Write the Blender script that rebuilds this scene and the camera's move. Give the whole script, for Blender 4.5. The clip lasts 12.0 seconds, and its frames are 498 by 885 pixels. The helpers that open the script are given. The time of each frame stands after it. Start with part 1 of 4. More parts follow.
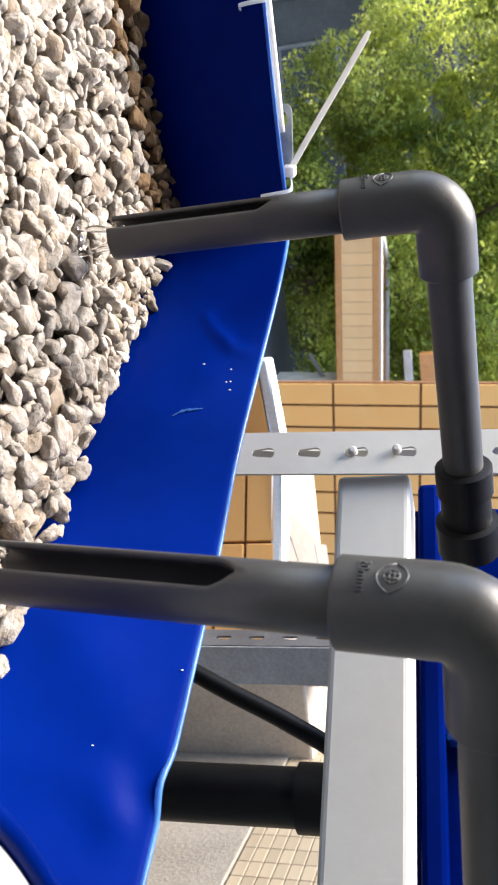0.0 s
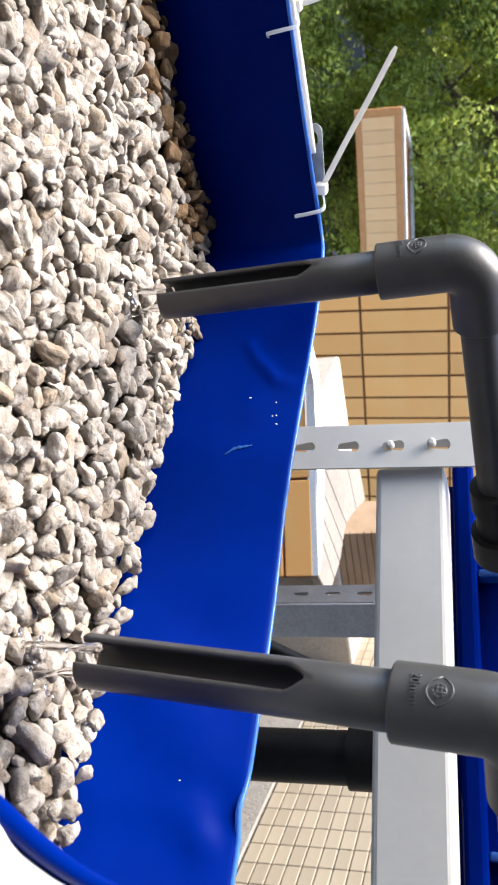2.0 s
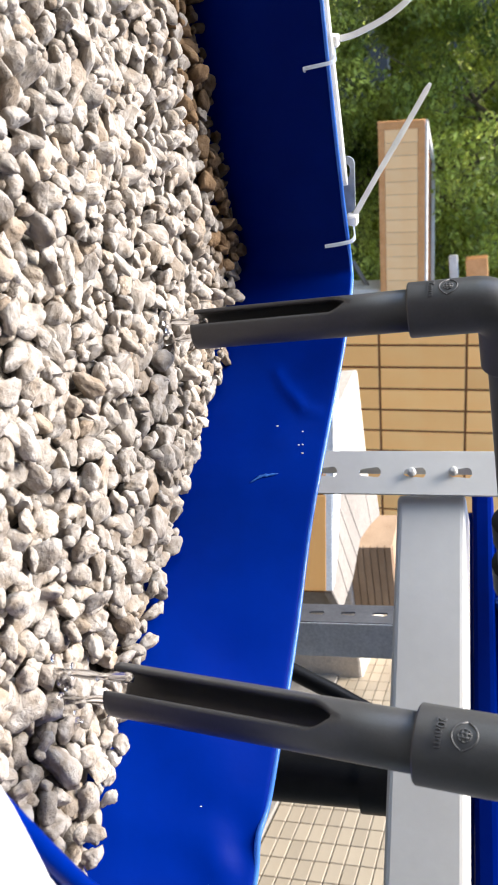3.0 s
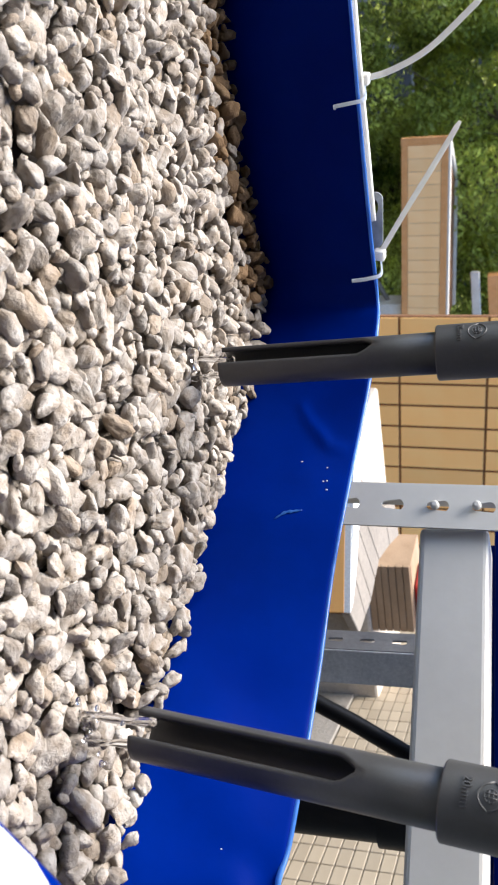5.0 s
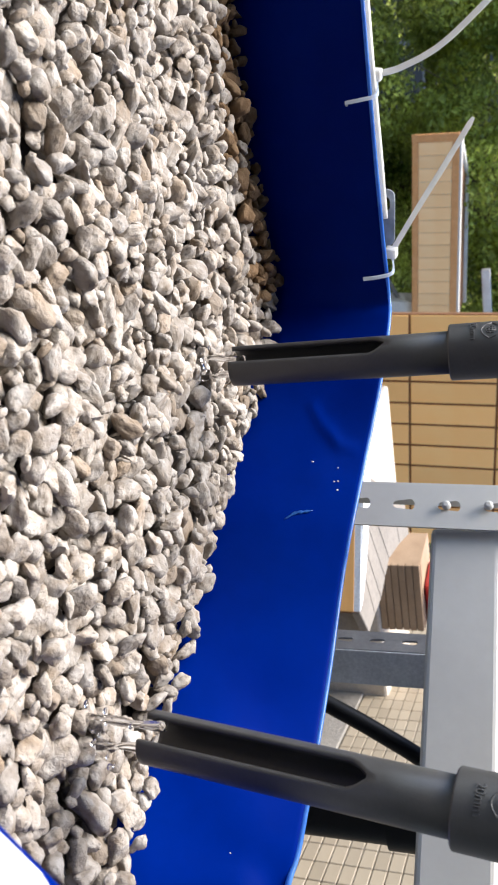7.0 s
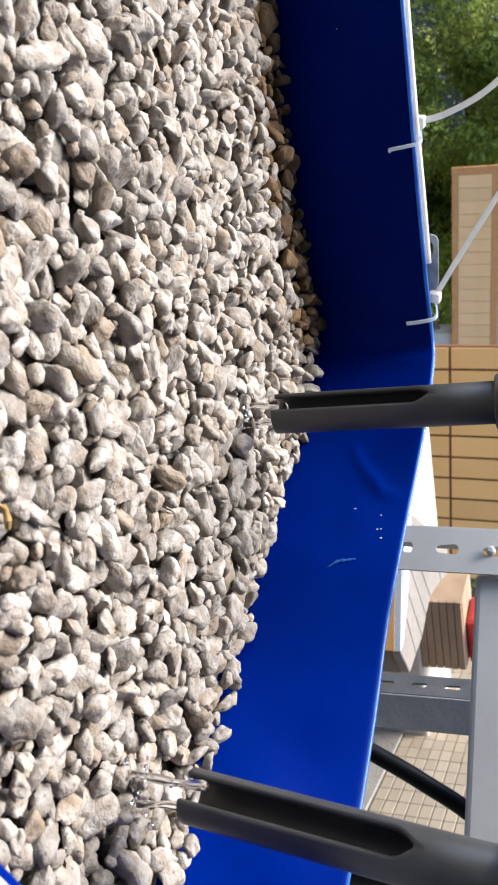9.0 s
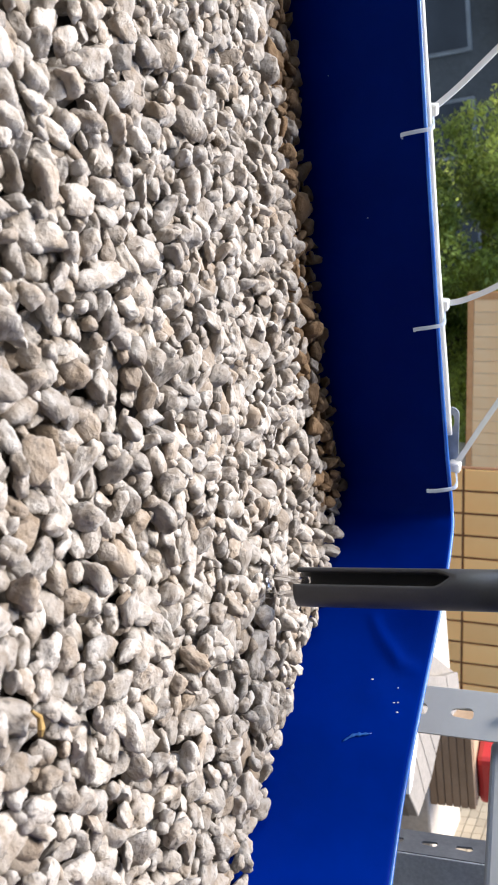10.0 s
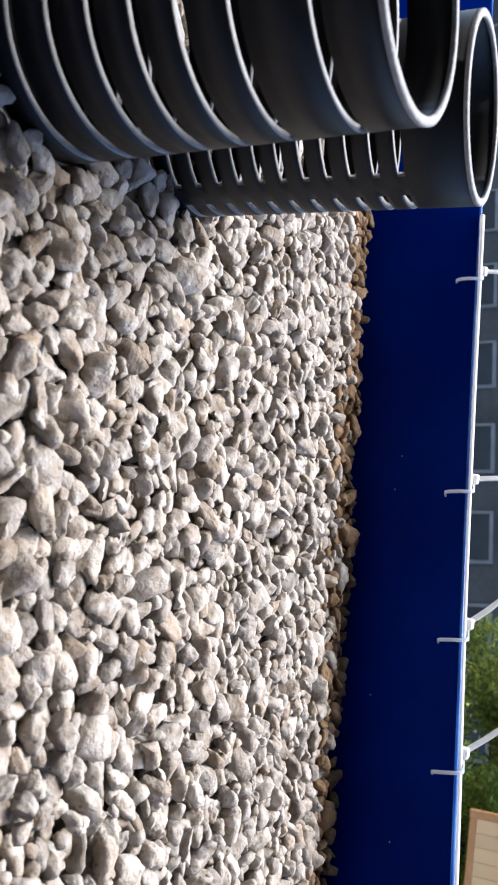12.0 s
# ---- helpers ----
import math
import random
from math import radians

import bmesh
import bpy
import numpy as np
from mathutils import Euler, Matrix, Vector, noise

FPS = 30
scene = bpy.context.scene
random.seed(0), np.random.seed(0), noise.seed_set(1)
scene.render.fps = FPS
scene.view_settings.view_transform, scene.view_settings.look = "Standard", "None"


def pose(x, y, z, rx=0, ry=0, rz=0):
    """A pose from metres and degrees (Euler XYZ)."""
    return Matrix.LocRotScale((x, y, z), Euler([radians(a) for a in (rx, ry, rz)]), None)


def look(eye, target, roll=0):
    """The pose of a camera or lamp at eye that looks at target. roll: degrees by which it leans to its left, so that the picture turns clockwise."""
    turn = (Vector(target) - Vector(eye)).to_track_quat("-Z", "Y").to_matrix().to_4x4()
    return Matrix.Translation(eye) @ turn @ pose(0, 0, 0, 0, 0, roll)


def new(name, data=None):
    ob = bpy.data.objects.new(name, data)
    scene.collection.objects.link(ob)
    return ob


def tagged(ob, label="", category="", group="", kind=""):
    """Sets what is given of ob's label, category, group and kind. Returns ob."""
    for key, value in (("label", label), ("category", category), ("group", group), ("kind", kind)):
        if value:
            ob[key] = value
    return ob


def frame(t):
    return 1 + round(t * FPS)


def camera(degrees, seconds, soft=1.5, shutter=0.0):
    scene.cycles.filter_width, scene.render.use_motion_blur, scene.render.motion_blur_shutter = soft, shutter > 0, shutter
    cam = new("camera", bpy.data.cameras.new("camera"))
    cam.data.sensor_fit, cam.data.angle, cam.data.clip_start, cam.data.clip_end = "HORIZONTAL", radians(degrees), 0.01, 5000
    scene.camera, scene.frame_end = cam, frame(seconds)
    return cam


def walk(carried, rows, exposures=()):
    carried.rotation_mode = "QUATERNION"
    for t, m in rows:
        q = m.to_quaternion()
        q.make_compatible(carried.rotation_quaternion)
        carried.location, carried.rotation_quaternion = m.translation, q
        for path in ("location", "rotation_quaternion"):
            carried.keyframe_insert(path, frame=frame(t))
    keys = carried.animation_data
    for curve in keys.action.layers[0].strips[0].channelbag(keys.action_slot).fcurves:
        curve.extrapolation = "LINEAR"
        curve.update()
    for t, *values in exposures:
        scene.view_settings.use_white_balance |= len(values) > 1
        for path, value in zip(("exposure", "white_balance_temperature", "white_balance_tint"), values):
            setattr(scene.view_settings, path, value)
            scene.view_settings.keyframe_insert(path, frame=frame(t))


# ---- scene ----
PATH = [
    (0, (0.0010, -0.5168, 0.1746), (0.2807, 0.4118, -0.0695), 87.29),
    (0.1, (-0.0110, -0.5170, 0.1740), (0.5370, 1.3280, -0.3690), 86.50),
    (0.2, (-0.0210, -0.5200, 0.1750), (0.5490, 1.3230, -0.3500), 86.50),
    (0.3, (-0.0320, -0.5230, 0.1795), (0.5660, 1.3080, -0.3570), 85.30),
    (0.4, (-0.0465, -0.5238, 0.1820), (0.6260, 1.2800, -0.3590), 84.50),
    (0.5, (-0.0555, -0.5231, 0.1800), (0.3042, 0.3659, -0.1033), 84.43),
    (1, (-0.0652, -0.5277, 0.1813), (0.3111, 0.3573, -0.0929), 84.66),
    (1.5, (-0.0776, -0.5236, 0.1783), (0.3000, 0.3599, -0.0988), 85.77),
    (2, (-0.0798, -0.5248, 0.1770), (0.3089, 0.3527, -0.1039), 86.58),
    (2.5, (-0.0846, -0.5237, 0.1754), (0.2937, 0.3542, -0.1180), 87.01),
    (3, (-0.0947, -0.5280, 0.1726), (0.2854, 0.3486, -0.1226), 88.10),
    (5, (-0.1080, -0.5247, 0.1695), (0.2573, 0.3515, -0.1449), 88.83),
    (5.5, (-0.1072, -0.5225, 0.1694), (0.2596, 0.3515, -0.1493), 88.82),
    (6, (-0.1066, -0.5206, 0.1686), (0.2638, 0.3501, -0.1549), 88.81),
    (6.5, (-0.1069, -0.5209, 0.1685), (0.2610, 0.3508, -0.1551), 88.93),
    (8.5, (-0.1113, -0.5176, 0.1656), (0.2391, 0.3532, -0.1791), 88.80),
    (9, (-0.1156, -0.5161, 0.1654), (0.2124, 0.3550, -0.2001), 88.57),
    (9.5, (-0.1325, -0.5172, 0.1643), (0.1375, 0.3685, -0.2133), 88.12),
    (10, (-0.1525, -0.5190, 0.1643), (0.0593, 0.3835, -0.2108), 88.38),
    (10.5, (-0.1793, -0.5212, 0.1620), (-0.0515, 0.3953, -0.2170), 88.73),
    (11, (-0.1997, -0.5285, 0.1610), (-0.1612, 0.3937, -0.2237), 89.13),
    (11.5, (-0.2173, -0.5402, 0.1598), (-0.3093, 0.3806, -0.2192), 89.33),
    (12, (-0.2367, -0.5556, 0.1595), (-0.5236, 0.3265, -0.2142), 88.92),
]
cam = camera(32.044, 12.0, soft=2.0)
cam.data.dof.use_dof, cam.data.dof.focus_distance, cam.data.dof.aperture_fstop = True, 0.46, 48.0
walk(cam, [(t, look(eye, target, roll)) for t, eye, target, roll in PATH], [(0.0, 1.9, 6600, 11), (1.0, 1.84, 6450, 11), (3.0, 1.8, 6350, 11), (5.0, 1.54, 6300, 11), (9.0, 1.48, 6200, 11), (12.0, 1.52, 6000, 12)])

# ---- light ----
world = bpy.data.worlds.new("sky")
scene.world = world
world.use_nodes = True
SUN_ELEVATION, SUN_TURN = radians(61), radians(-44)
sky = world.node_tree.nodes.new("ShaderNodeTexSky")
sky.sky_type, sky.sun_disc = "NISHITA", False
sky.sun_elevation, sky.sun_rotation = SUN_ELEVATION, SUN_TURN
back = world.node_tree.nodes["Background"]
back.inputs["Strength"].default_value = 0.145
world.node_tree.links.new(sky.outputs[0], back.inputs["Color"])
sun = new("sun", bpy.data.lights.new("sun", "SUN"))
sun.data.energy, sun.data.angle, sun.data.color = 3.7, radians(38), (1.0, 0.92, 0.81)
sun_way = Vector((math.sin(SUN_TURN) * math.cos(SUN_ELEVATION), math.cos(SUN_TURN) * math.cos(SUN_ELEVATION), math.sin(SUN_ELEVATION)))
sun.matrix_world = look(sun_way * 30, (0, 0, 0))


# ---- materials ----
def material(name, low, high, rough=0.5, metal=0.0, scale=40.0, bump=0.0, bump_scale=300.0, spread=0.15, per="", through_light=0.0, coat=0.0, gleam=0.5, relief_depth=0.0, accent=None, pits=0.0):
    """A procedural surface: two colours mixed by noise at two scales, uneven gloss, fine relief, and variation by piece or island."""
    m = bpy.data.materials.new(name)
    m.use_nodes = True
    t = m.node_tree
    n, l = t.nodes, t.links
    bsdf = n["Principled BSDF"]
    where = n.new("ShaderNodeTexCoord")
    big, fine = n.new("ShaderNodeTexNoise"), n.new("ShaderNodeTexNoise")
    big.inputs["Scale"].default_value, fine.inputs["Scale"].default_value = scale, bump_scale
    big.inputs["Detail"].default_value, fine.inputs["Detail"].default_value = 5, 6
    fine.inputs["Roughness"].default_value = 0.62
    for node in (big, fine):
        l.new(where.outputs["Object"], node.inputs["Vector"])
    ramp = n.new("ShaderNodeMapRange")
    ramp.inputs["From Min"].default_value, ramp.inputs["From Max"].default_value = 0.32, 0.68
    l.new(big.outputs["Fac"], ramp.inputs["Value"])
    mix = n.new("ShaderNodeMix")
    mix.data_type = "RGBA"
    mix.inputs["A"].default_value, mix.inputs["B"].default_value = (*low, 1), (*high, 1)
    l.new(ramp.outputs[0], mix.inputs["Factor"])
    value = n.new("ShaderNodeMapRange")
    value.inputs["To Min"].default_value, value.inputs["To Max"].default_value = 1 - spread, 1 + spread
    value.inputs["From Min"].default_value, value.inputs["From Max"].default_value = (0.0, 1.0) if per else (0.3, 0.7)
    if per == "piece":
        l.new(n.new("ShaderNodeObjectInfo").outputs["Random"], value.inputs["Value"])
    elif per == "island":
        l.new(n.new("ShaderNodeNewGeometry").outputs["Random Per Island"], value.inputs["Value"])
    else:
        l.new(fine.outputs["Fac"], value.inputs["Value"])
    hsv = n.new("ShaderNodeHueSaturation")
    if accent:
        pick, tint = n.new("ShaderNodeMapRange"), n.new("ShaderNodeMix")
        tint.data_type = "RGBA"
        pick.inputs["From Min"].default_value, pick.inputs["From Max"].default_value = 0.8, 1.1
        wave = n.new("ShaderNodeMath")
        wave.operation, wave.inputs[1].default_value = "MULTIPLY", 17.3
        part_of = n.new("ShaderNodeMath")
        part_of.operation = "FRACT"
        source = [node for node in n if node.bl_idname in ("ShaderNodeObjectInfo", "ShaderNodeNewGeometry")][0]
        l.new(source.outputs["Random" if per == "piece" else "Random Per Island"], wave.inputs[0])
        l.new(wave.outputs[0], part_of.inputs[0])
        l.new(part_of.outputs[0], pick.inputs["Value"])
        l.new(pick.outputs[0], tint.inputs["Factor"])
        l.new(mix.outputs["Result"], tint.inputs["A"])
        tint.inputs["B"].default_value = (*accent, 1)
        l.new(tint.outputs["Result"], hsv.inputs["Color"])
    else:
        l.new(mix.outputs["Result"], hsv.inputs["Color"])
    l.new(value.outputs[0], hsv.inputs["Value"])
    shade = hsv.outputs["Color"]
    if pits:
        # small dark holes of weathered stone
        cells, hole, dark = n.new("ShaderNodeTexVoronoi"), n.new("ShaderNodeMapRange"), n.new("ShaderNodeMix")
        cells.inputs["Scale"].default_value = pits
        hole.inputs["From Min"].default_value, hole.inputs["From Max"].default_value = 0.1, 0.2
        hole.inputs["To Min"].default_value = 0.5
        dark.data_type, dark.blend_type = "RGBA", "MULTIPLY"
        dark.inputs["Factor"].default_value = 1.0
        l.new(where.outputs["Object"], cells.inputs["Vector"])
        l.new(cells.outputs["Distance"], hole.inputs["Value"])
        l.new(shade, dark.inputs["A"])
        l.new(hole.outputs[0], dark.inputs["B"])
        shade = dark.outputs["Result"]
    l.new(shade, bsdf.inputs["Base Color"])
    gloss = n.new("ShaderNodeMapRange")
    gloss.inputs["To Min"].default_value, gloss.inputs["To Max"].default_value = max(rough - 0.08, 0.02), min(rough + 0.1, 1)
    l.new(big.outputs["Fac"], gloss.inputs["Value"])
    l.new(gloss.outputs[0], bsdf.inputs["Roughness"])
    bsdf.inputs["Metallic"].default_value = metal
    bsdf.inputs["Coat Weight"].default_value = coat
    bsdf.inputs["Specular IOR Level"].default_value = gleam
    if bump:
        relief = n.new("ShaderNodeBump")
        relief.inputs["Strength"].default_value, relief.inputs["Distance"].default_value = bump, relief_depth or 1.0 / bump_scale
        l.new(fine.outputs["Fac"], relief.inputs["Height"])
        l.new(relief.outputs[0], bsdf.inputs["Normal"])
    if through_light:
        thin, both = n.new("ShaderNodeBsdfTranslucent"), n.new("ShaderNodeMixShader")
        l.new(hsv.outputs["Color"], thin.inputs["Color"])
        both.inputs[0].default_value = through_light
        l.new(bsdf.outputs[0], both.inputs[1])
        l.new(thin.outputs[0], both.inputs[2])
        l.new(both.outputs[0], n["Material Output"].inputs["Surface"])
    return m


STONE = material("stone", (0.218, 0.176, 0.134), (0.425, 0.4, 0.37), 0.75, scale=150, bump=1.0, bump_scale=240, spread=0.24, per="island", relief_depth=0.002, accent=(0.21, 0.15, 0.092), gleam=0.4, pits=230)
SHADED_STONE = material("shaded_ochre_stone", (0.135, 0.08, 0.038), (0.225, 0.148, 0.082), 0.8, scale=120, bump=1.0, bump_scale=240, spread=0.2, per="island", relief_depth=0.002, gleam=0.3)
PEBBLE = material("loose_stone", (0.218, 0.176, 0.134), (0.425, 0.4, 0.37), 0.75, scale=0.95, bump=1.0, bump_scale=1.5, spread=0.24, per="piece", relief_depth=0.002, accent=(0.21, 0.15, 0.092), gleam=0.4, pits=1.2)
GAP_SHADE = material("silt", (0.03, 0.024, 0.018), (0.055, 0.045, 0.036), 0.95, scale=60, bump=0.5)
BLUE = material("blue_plastic", (0.0, 0.0088, 0.15), (0.0, 0.0148, 0.2), 0.3, scale=9, bump=0.02, bump_scale=60, spread=0.06, through_light=0.16, gleam=0.018)
SCUFF_AND_LIT = material("scuffed_and_lit_blue", (0.005, 0.05, 0.3), (0.02, 0.13, 0.48), 0.4, scale=160, spread=0.2, through_light=0.3)
# Rim blue is lifted to carry the light that glows through its edge.
LIT_RIM = material("lit_blue_rim", (0.02, 0.13, 0.56), (0.12, 0.34, 0.78), 0.2, scale=30, spread=0.06, through_light=0.5, gleam=0.5)
PIPE = material("grey_pvc", (0.046, 0.0462, 0.0468), (0.058, 0.0582, 0.059), 0.38, scale=60, bump=0.06, bump_scale=700, spread=0.08)
BLACK_PIPE = material("black_pvc", (0.007, 0.007, 0.0082), (0.011, 0.011, 0.0122), 0.5, gleam=0.28, scale=50, bump=0.08, bump_scale=600, spread=0.12)
# Raised marks are a little lighter than the pipe plastic.
MARK = material("lighter_raised_pvc", (0.065, 0.067, 0.07), (0.09, 0.092, 0.095), 0.4, scale=200, spread=0.1)
CUT = material("raw_cut_pvc", (0.2, 0.2, 0.205), (0.3, 0.3, 0.305), 0.6, scale=200, bump=0.4, bump_scale=900)
RUBBER = material("black_fitting", (0.006, 0.006, 0.007), (0.01, 0.01, 0.011), 0.45, scale=60, bump=0.1, bump_scale=500, gleam=0.2)
STEEL = material("white_painted_steel", (0.55, 0.54, 0.515), (0.61, 0.6, 0.575), 0.35, scale=14, bump=0.02, bump_scale=120, spread=0.02)
# One post's two flanges: its shaded and lit sides put into two steel colours.
SHADED_GALV = material("shaded_galvanised_steel", (0.09, 0.093, 0.105), (0.13, 0.133, 0.145), 0.45, metal=0.4, scale=30, bump=0.1, bump_scale=200)
LIT_ZINC = material("lit_zinc", (0.68, 0.68, 0.67), (0.8, 0.8, 0.79), 0.45, metal=0.0, scale=26)
NYLON = material("white_nylon", (0.86, 0.85, 0.81), (0.92, 0.91, 0.87), 0.4, scale=80, spread=0.03, through_light=0.42)
SHADED_NYLON = material("shaded_nylon", (0.74, 0.79, 0.86), (0.82, 0.87, 0.92), 0.2, scale=80, spread=0.03, through_light=0.6)
FROST = material("frosted_vinyl", (0.36, 0.39, 0.43), (0.5, 0.54, 0.58), 0.15, scale=120, spread=0.1, through_light=0.35)
BOARD_AND_SUN = material("white_board_and_sun", (0.78, 0.8, 0.8), (0.86, 0.87, 0.87), 0.6, scale=20, bump=0.1)
TILE = material("tan_tile", (0.95, 0.47, 0.14), (0.96, 0.53, 0.18), 0.45, scale=6, bump=0.04, bump_scale=120, spread=0.1, per="piece")
CREAM = material("cream_tile", (0.92, 0.52, 0.22), (0.95, 0.59, 0.28), 0.5, scale=6, bump=0.15, bump_scale=120, spread=0.05, per="piece")
TRIM = material("terracotta_trim", (0.6, 0.26, 0.08), (0.68, 0.32, 0.12), 0.55, scale=12, bump=0.2, bump_scale=120)
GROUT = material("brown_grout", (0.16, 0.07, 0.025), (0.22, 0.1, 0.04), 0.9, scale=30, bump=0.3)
PLASTER = material("beige_render", (0.5, 0.46, 0.4), (0.6, 0.56, 0.5), 0.85, scale=10, bump=0.4, bump_scale=150)
MOSAIC = material("beige_mosaic", (0.3, 0.25, 0.18), (0.35, 0.295, 0.215), 0.5, scale=5, bump=0.1, spread=0.12, per="island")
MOSAIC_TILE = material("beige_mosaic_tile", (0.3, 0.25, 0.18), (0.35, 0.295, 0.215), 0.5, scale=5, bump=0.1, spread=0.1, per="piece")
MORTAR = material("mortar", (0.24, 0.19, 0.13), (0.28, 0.225, 0.16), 0.9, scale=40, bump=0.3)
# Grey stands for the shade on the render, out of the sun.
SHADED_RENDER = material("shaded_render", (0.2, 0.183, 0.158), (0.26, 0.24, 0.21), 0.9, scale=7, bump=0.4, bump_scale=120)
SLAB = material("cream_slab", (0.19, 0.165, 0.135), (0.24, 0.21, 0.175), 0.85, scale=9, bump=0.3, bump_scale=120)
DULL = material("dull_render", (0.42, 0.37, 0.31), (0.5, 0.45, 0.38), 0.9, scale=9, bump=0.4, bump_scale=120)
CONCRETE = material("concrete", (0.3, 0.29, 0.27), (0.42, 0.41, 0.38), 0.9, scale=4, bump=0.4, bump_scale=90)
PAVING = material("ground", (0.04, 0.04, 0.037), (0.07, 0.068, 0.06), 0.9, scale=1.5, bump=0.4, bump_scale=40)
FACADE = material("grey_facade", (0.05, 0.048, 0.044), (0.1, 0.096, 0.088), 0.85, scale=0.4, bump=0.3, bump_scale=6)
GLASS = material("dark_window", (0.02, 0.025, 0.03), (0.05, 0.06, 0.07), 0.08, scale=0.5)
LEAF = material("leaf", (0.1, 0.155, 0.025), (0.7, 0.75, 0.17), 0.4, scale=1.2, spread=0.5, per="island", through_light=0.55)
BARK = material("bark", (0.09, 0.065, 0.045), (0.16, 0.12, 0.085), 0.9, scale=8, bump=0.6, bump_scale=40)
FRAME = material("grey_window_frame", (0.17, 0.165, 0.155), (0.24, 0.235, 0.22), 0.6, scale=2)
MOSAIC_SHADE = material("mosaic_shade_brown", (0.28, 0.185, 0.11), (0.35, 0.24, 0.15), 0.7, scale=20, bump=0.2)
RED = material("red_plastic", (0.42, 0.02, 0.02), (0.5, 0.03, 0.03), 0.4, scale=20)
WATER = bpy.data.materials.new("water")
WATER.use_nodes = True
WATER.node_tree.nodes["Principled BSDF"].inputs["Transmission Weight"].default_value = 1.0
WATER.node_tree.nodes["Principled BSDF"].inputs["Roughness"].default_value = 0.16
WATER.node_tree.nodes["Principled BSDF"].inputs["IOR"].default_value = 1.33


# ---- building helpers ----
def mesh_of(bm, mat, name="part", smooth=False):
    bmesh.ops.recalc_face_normals(bm, faces=bm.faces)
    me = bpy.data.meshes.new(name)
    bm.to_mesh(me)
    bm.free()
    for m in (mat if isinstance(mat, (list, tuple)) else [mat]):
        me.materials.append(m)
    if smooth:
        me.shade_smooth()
    return me


def part(name, bm, mat, parent=None, label="", smooth=False):
    """Links a bmesh as ONE mesh object under a thing or a part."""
    ob = new(name, mesh_of(bm, mat, name, smooth))
    if parent:
        ob.parent = parent
    if label:
        ob["label"] = label
    return ob


def thing(name, label, category, group="", kind=""):
    return tagged(new(name), label, category, group, kind)


def solid(size, m=Matrix(), bevel=0.0, segments=2, bm=None):
    """A box of that size at the pose m, with rounded edges."""
    bm = bm or bmesh.new()
    made = bmesh.ops.create_cube(bm, size=1, matrix=m @ Matrix.Diagonal((*size, 1)))
    if bevel:
        edges = {e for v in made["verts"] for e in v.link_edges}
        bmesh.ops.bevel(bm, geom=list(edges), offset=bevel, segments=segments, affect="EDGES", profile=0.5)
    return bm


def sweep(points, radius, sides=20, bm=None, caps=True):
    """A round bar or hose along a line of points; radius may be a list."""
    bm = bm or bmesh.new()
    pts = [Vector(p) for p in points]
    radii = radius if isinstance(radius, (list, tuple)) else [radius] * len(pts)
    rings, side = [], None
    for i, p in enumerate(pts):
        way = (pts[min(i + 1, len(pts) - 1)] - pts[max(i - 1, 0)]).normalized()
        if side is None:
            side = way.orthogonal().normalized()
        side = (side - way * side.dot(way)).normalized()
        other = way.cross(side)
        rings.append([bm.verts.new(p + radii[i] * (math.cos(a) * side + math.sin(a) * other)) for a in [2 * math.pi * k / sides for k in range(sides)]])
    for a, b in zip(rings, rings[1:]):
        for k in range(sides):
            bm.faces.new((a[k], a[(k + 1) % sides], b[(k + 1) % sides], b[k]))
    if caps:
        bm.faces.new(rings[0])
        bm.faces.new(rings[-1])
    return bm


def ribbon(points, width_way, width, thick):
    """A flat strap along points, width across width_way."""
    bm = bmesh.new()
    pts, across = [Vector(p) for p in points], Vector(width_way).normalized()
    rings = []
    for i, p in enumerate(pts):
        way = (pts[min(i + 1, len(pts) - 1)] - pts[max(i - 1, 0)]).normalized()
        wide = (across - way * across.dot(way)).normalized()
        flat = way.cross(wide)
        w = width * (0.55 if i == len(pts) - 1 else 1)
        rings.append([bm.verts.new(p + sx * wide * w / 2 + sy * flat * thick / 2) for sx, sy in ((-1, -1), (1, -1), (1, 1), (-1, 1))])
    for a, b in zip(rings, rings[1:]):
        for k in range(4):
            bm.faces.new((a[k], a[(k + 1) % 4], b[(k + 1) % 4], b[k]))
    bm.faces.new(rings[0])
    bm.faces.new(rings[-1])
    return bm


def smooth_line(points, steps=8):
    """Catmull-Rom through points."""
    p = [Vector(q) for q in points]
    p = [2 * p[0] - p[1], *p, 2 * p[-1] - p[-2]]
    out = []
    for i in range(1, len(p) - 2):
        for k in range(steps):
            t = k / steps
            a, b, c, d = p[i - 1], p[i], p[i + 1], p[i + 2]
            out.append(0.5 * (2 * b + (c - a) * t + (2 * a - 5 * b + 4 * c - d) * t * t + (3 * b - a - 3 * c + d) * t ** 3))
    return out + [p[-2]]


# ---- ground, and unseen wall and slab ----
GROUND = -1.3
STREET = -11.0
bm = bmesh.new()
bmesh.ops.create_grid(bm, x_segments=40, y_segments=40, size=600, matrix=Matrix.Translation((0, 0, STREET)))
tagged(part("ground", bm, PAVING), "dull grey paved ground far below the terrace", "ground", kind="structure")
tagged(part("terrace_floor", solid((9.0, 9.0, 0.3), pose(1.0, 2.4, GROUND - 0.15)), PAVING), "grey concrete terrace floor", "floor", kind="structure")
# Unseen wall added behind the bed, to bounce and block light.
tagged(part("wall_south", solid((8.0, 0.14, 2.8), pose(0, -1.9, 0.1)), PLASTER), "unseen beige wall added behind the grow bed", "wall", kind="structure")
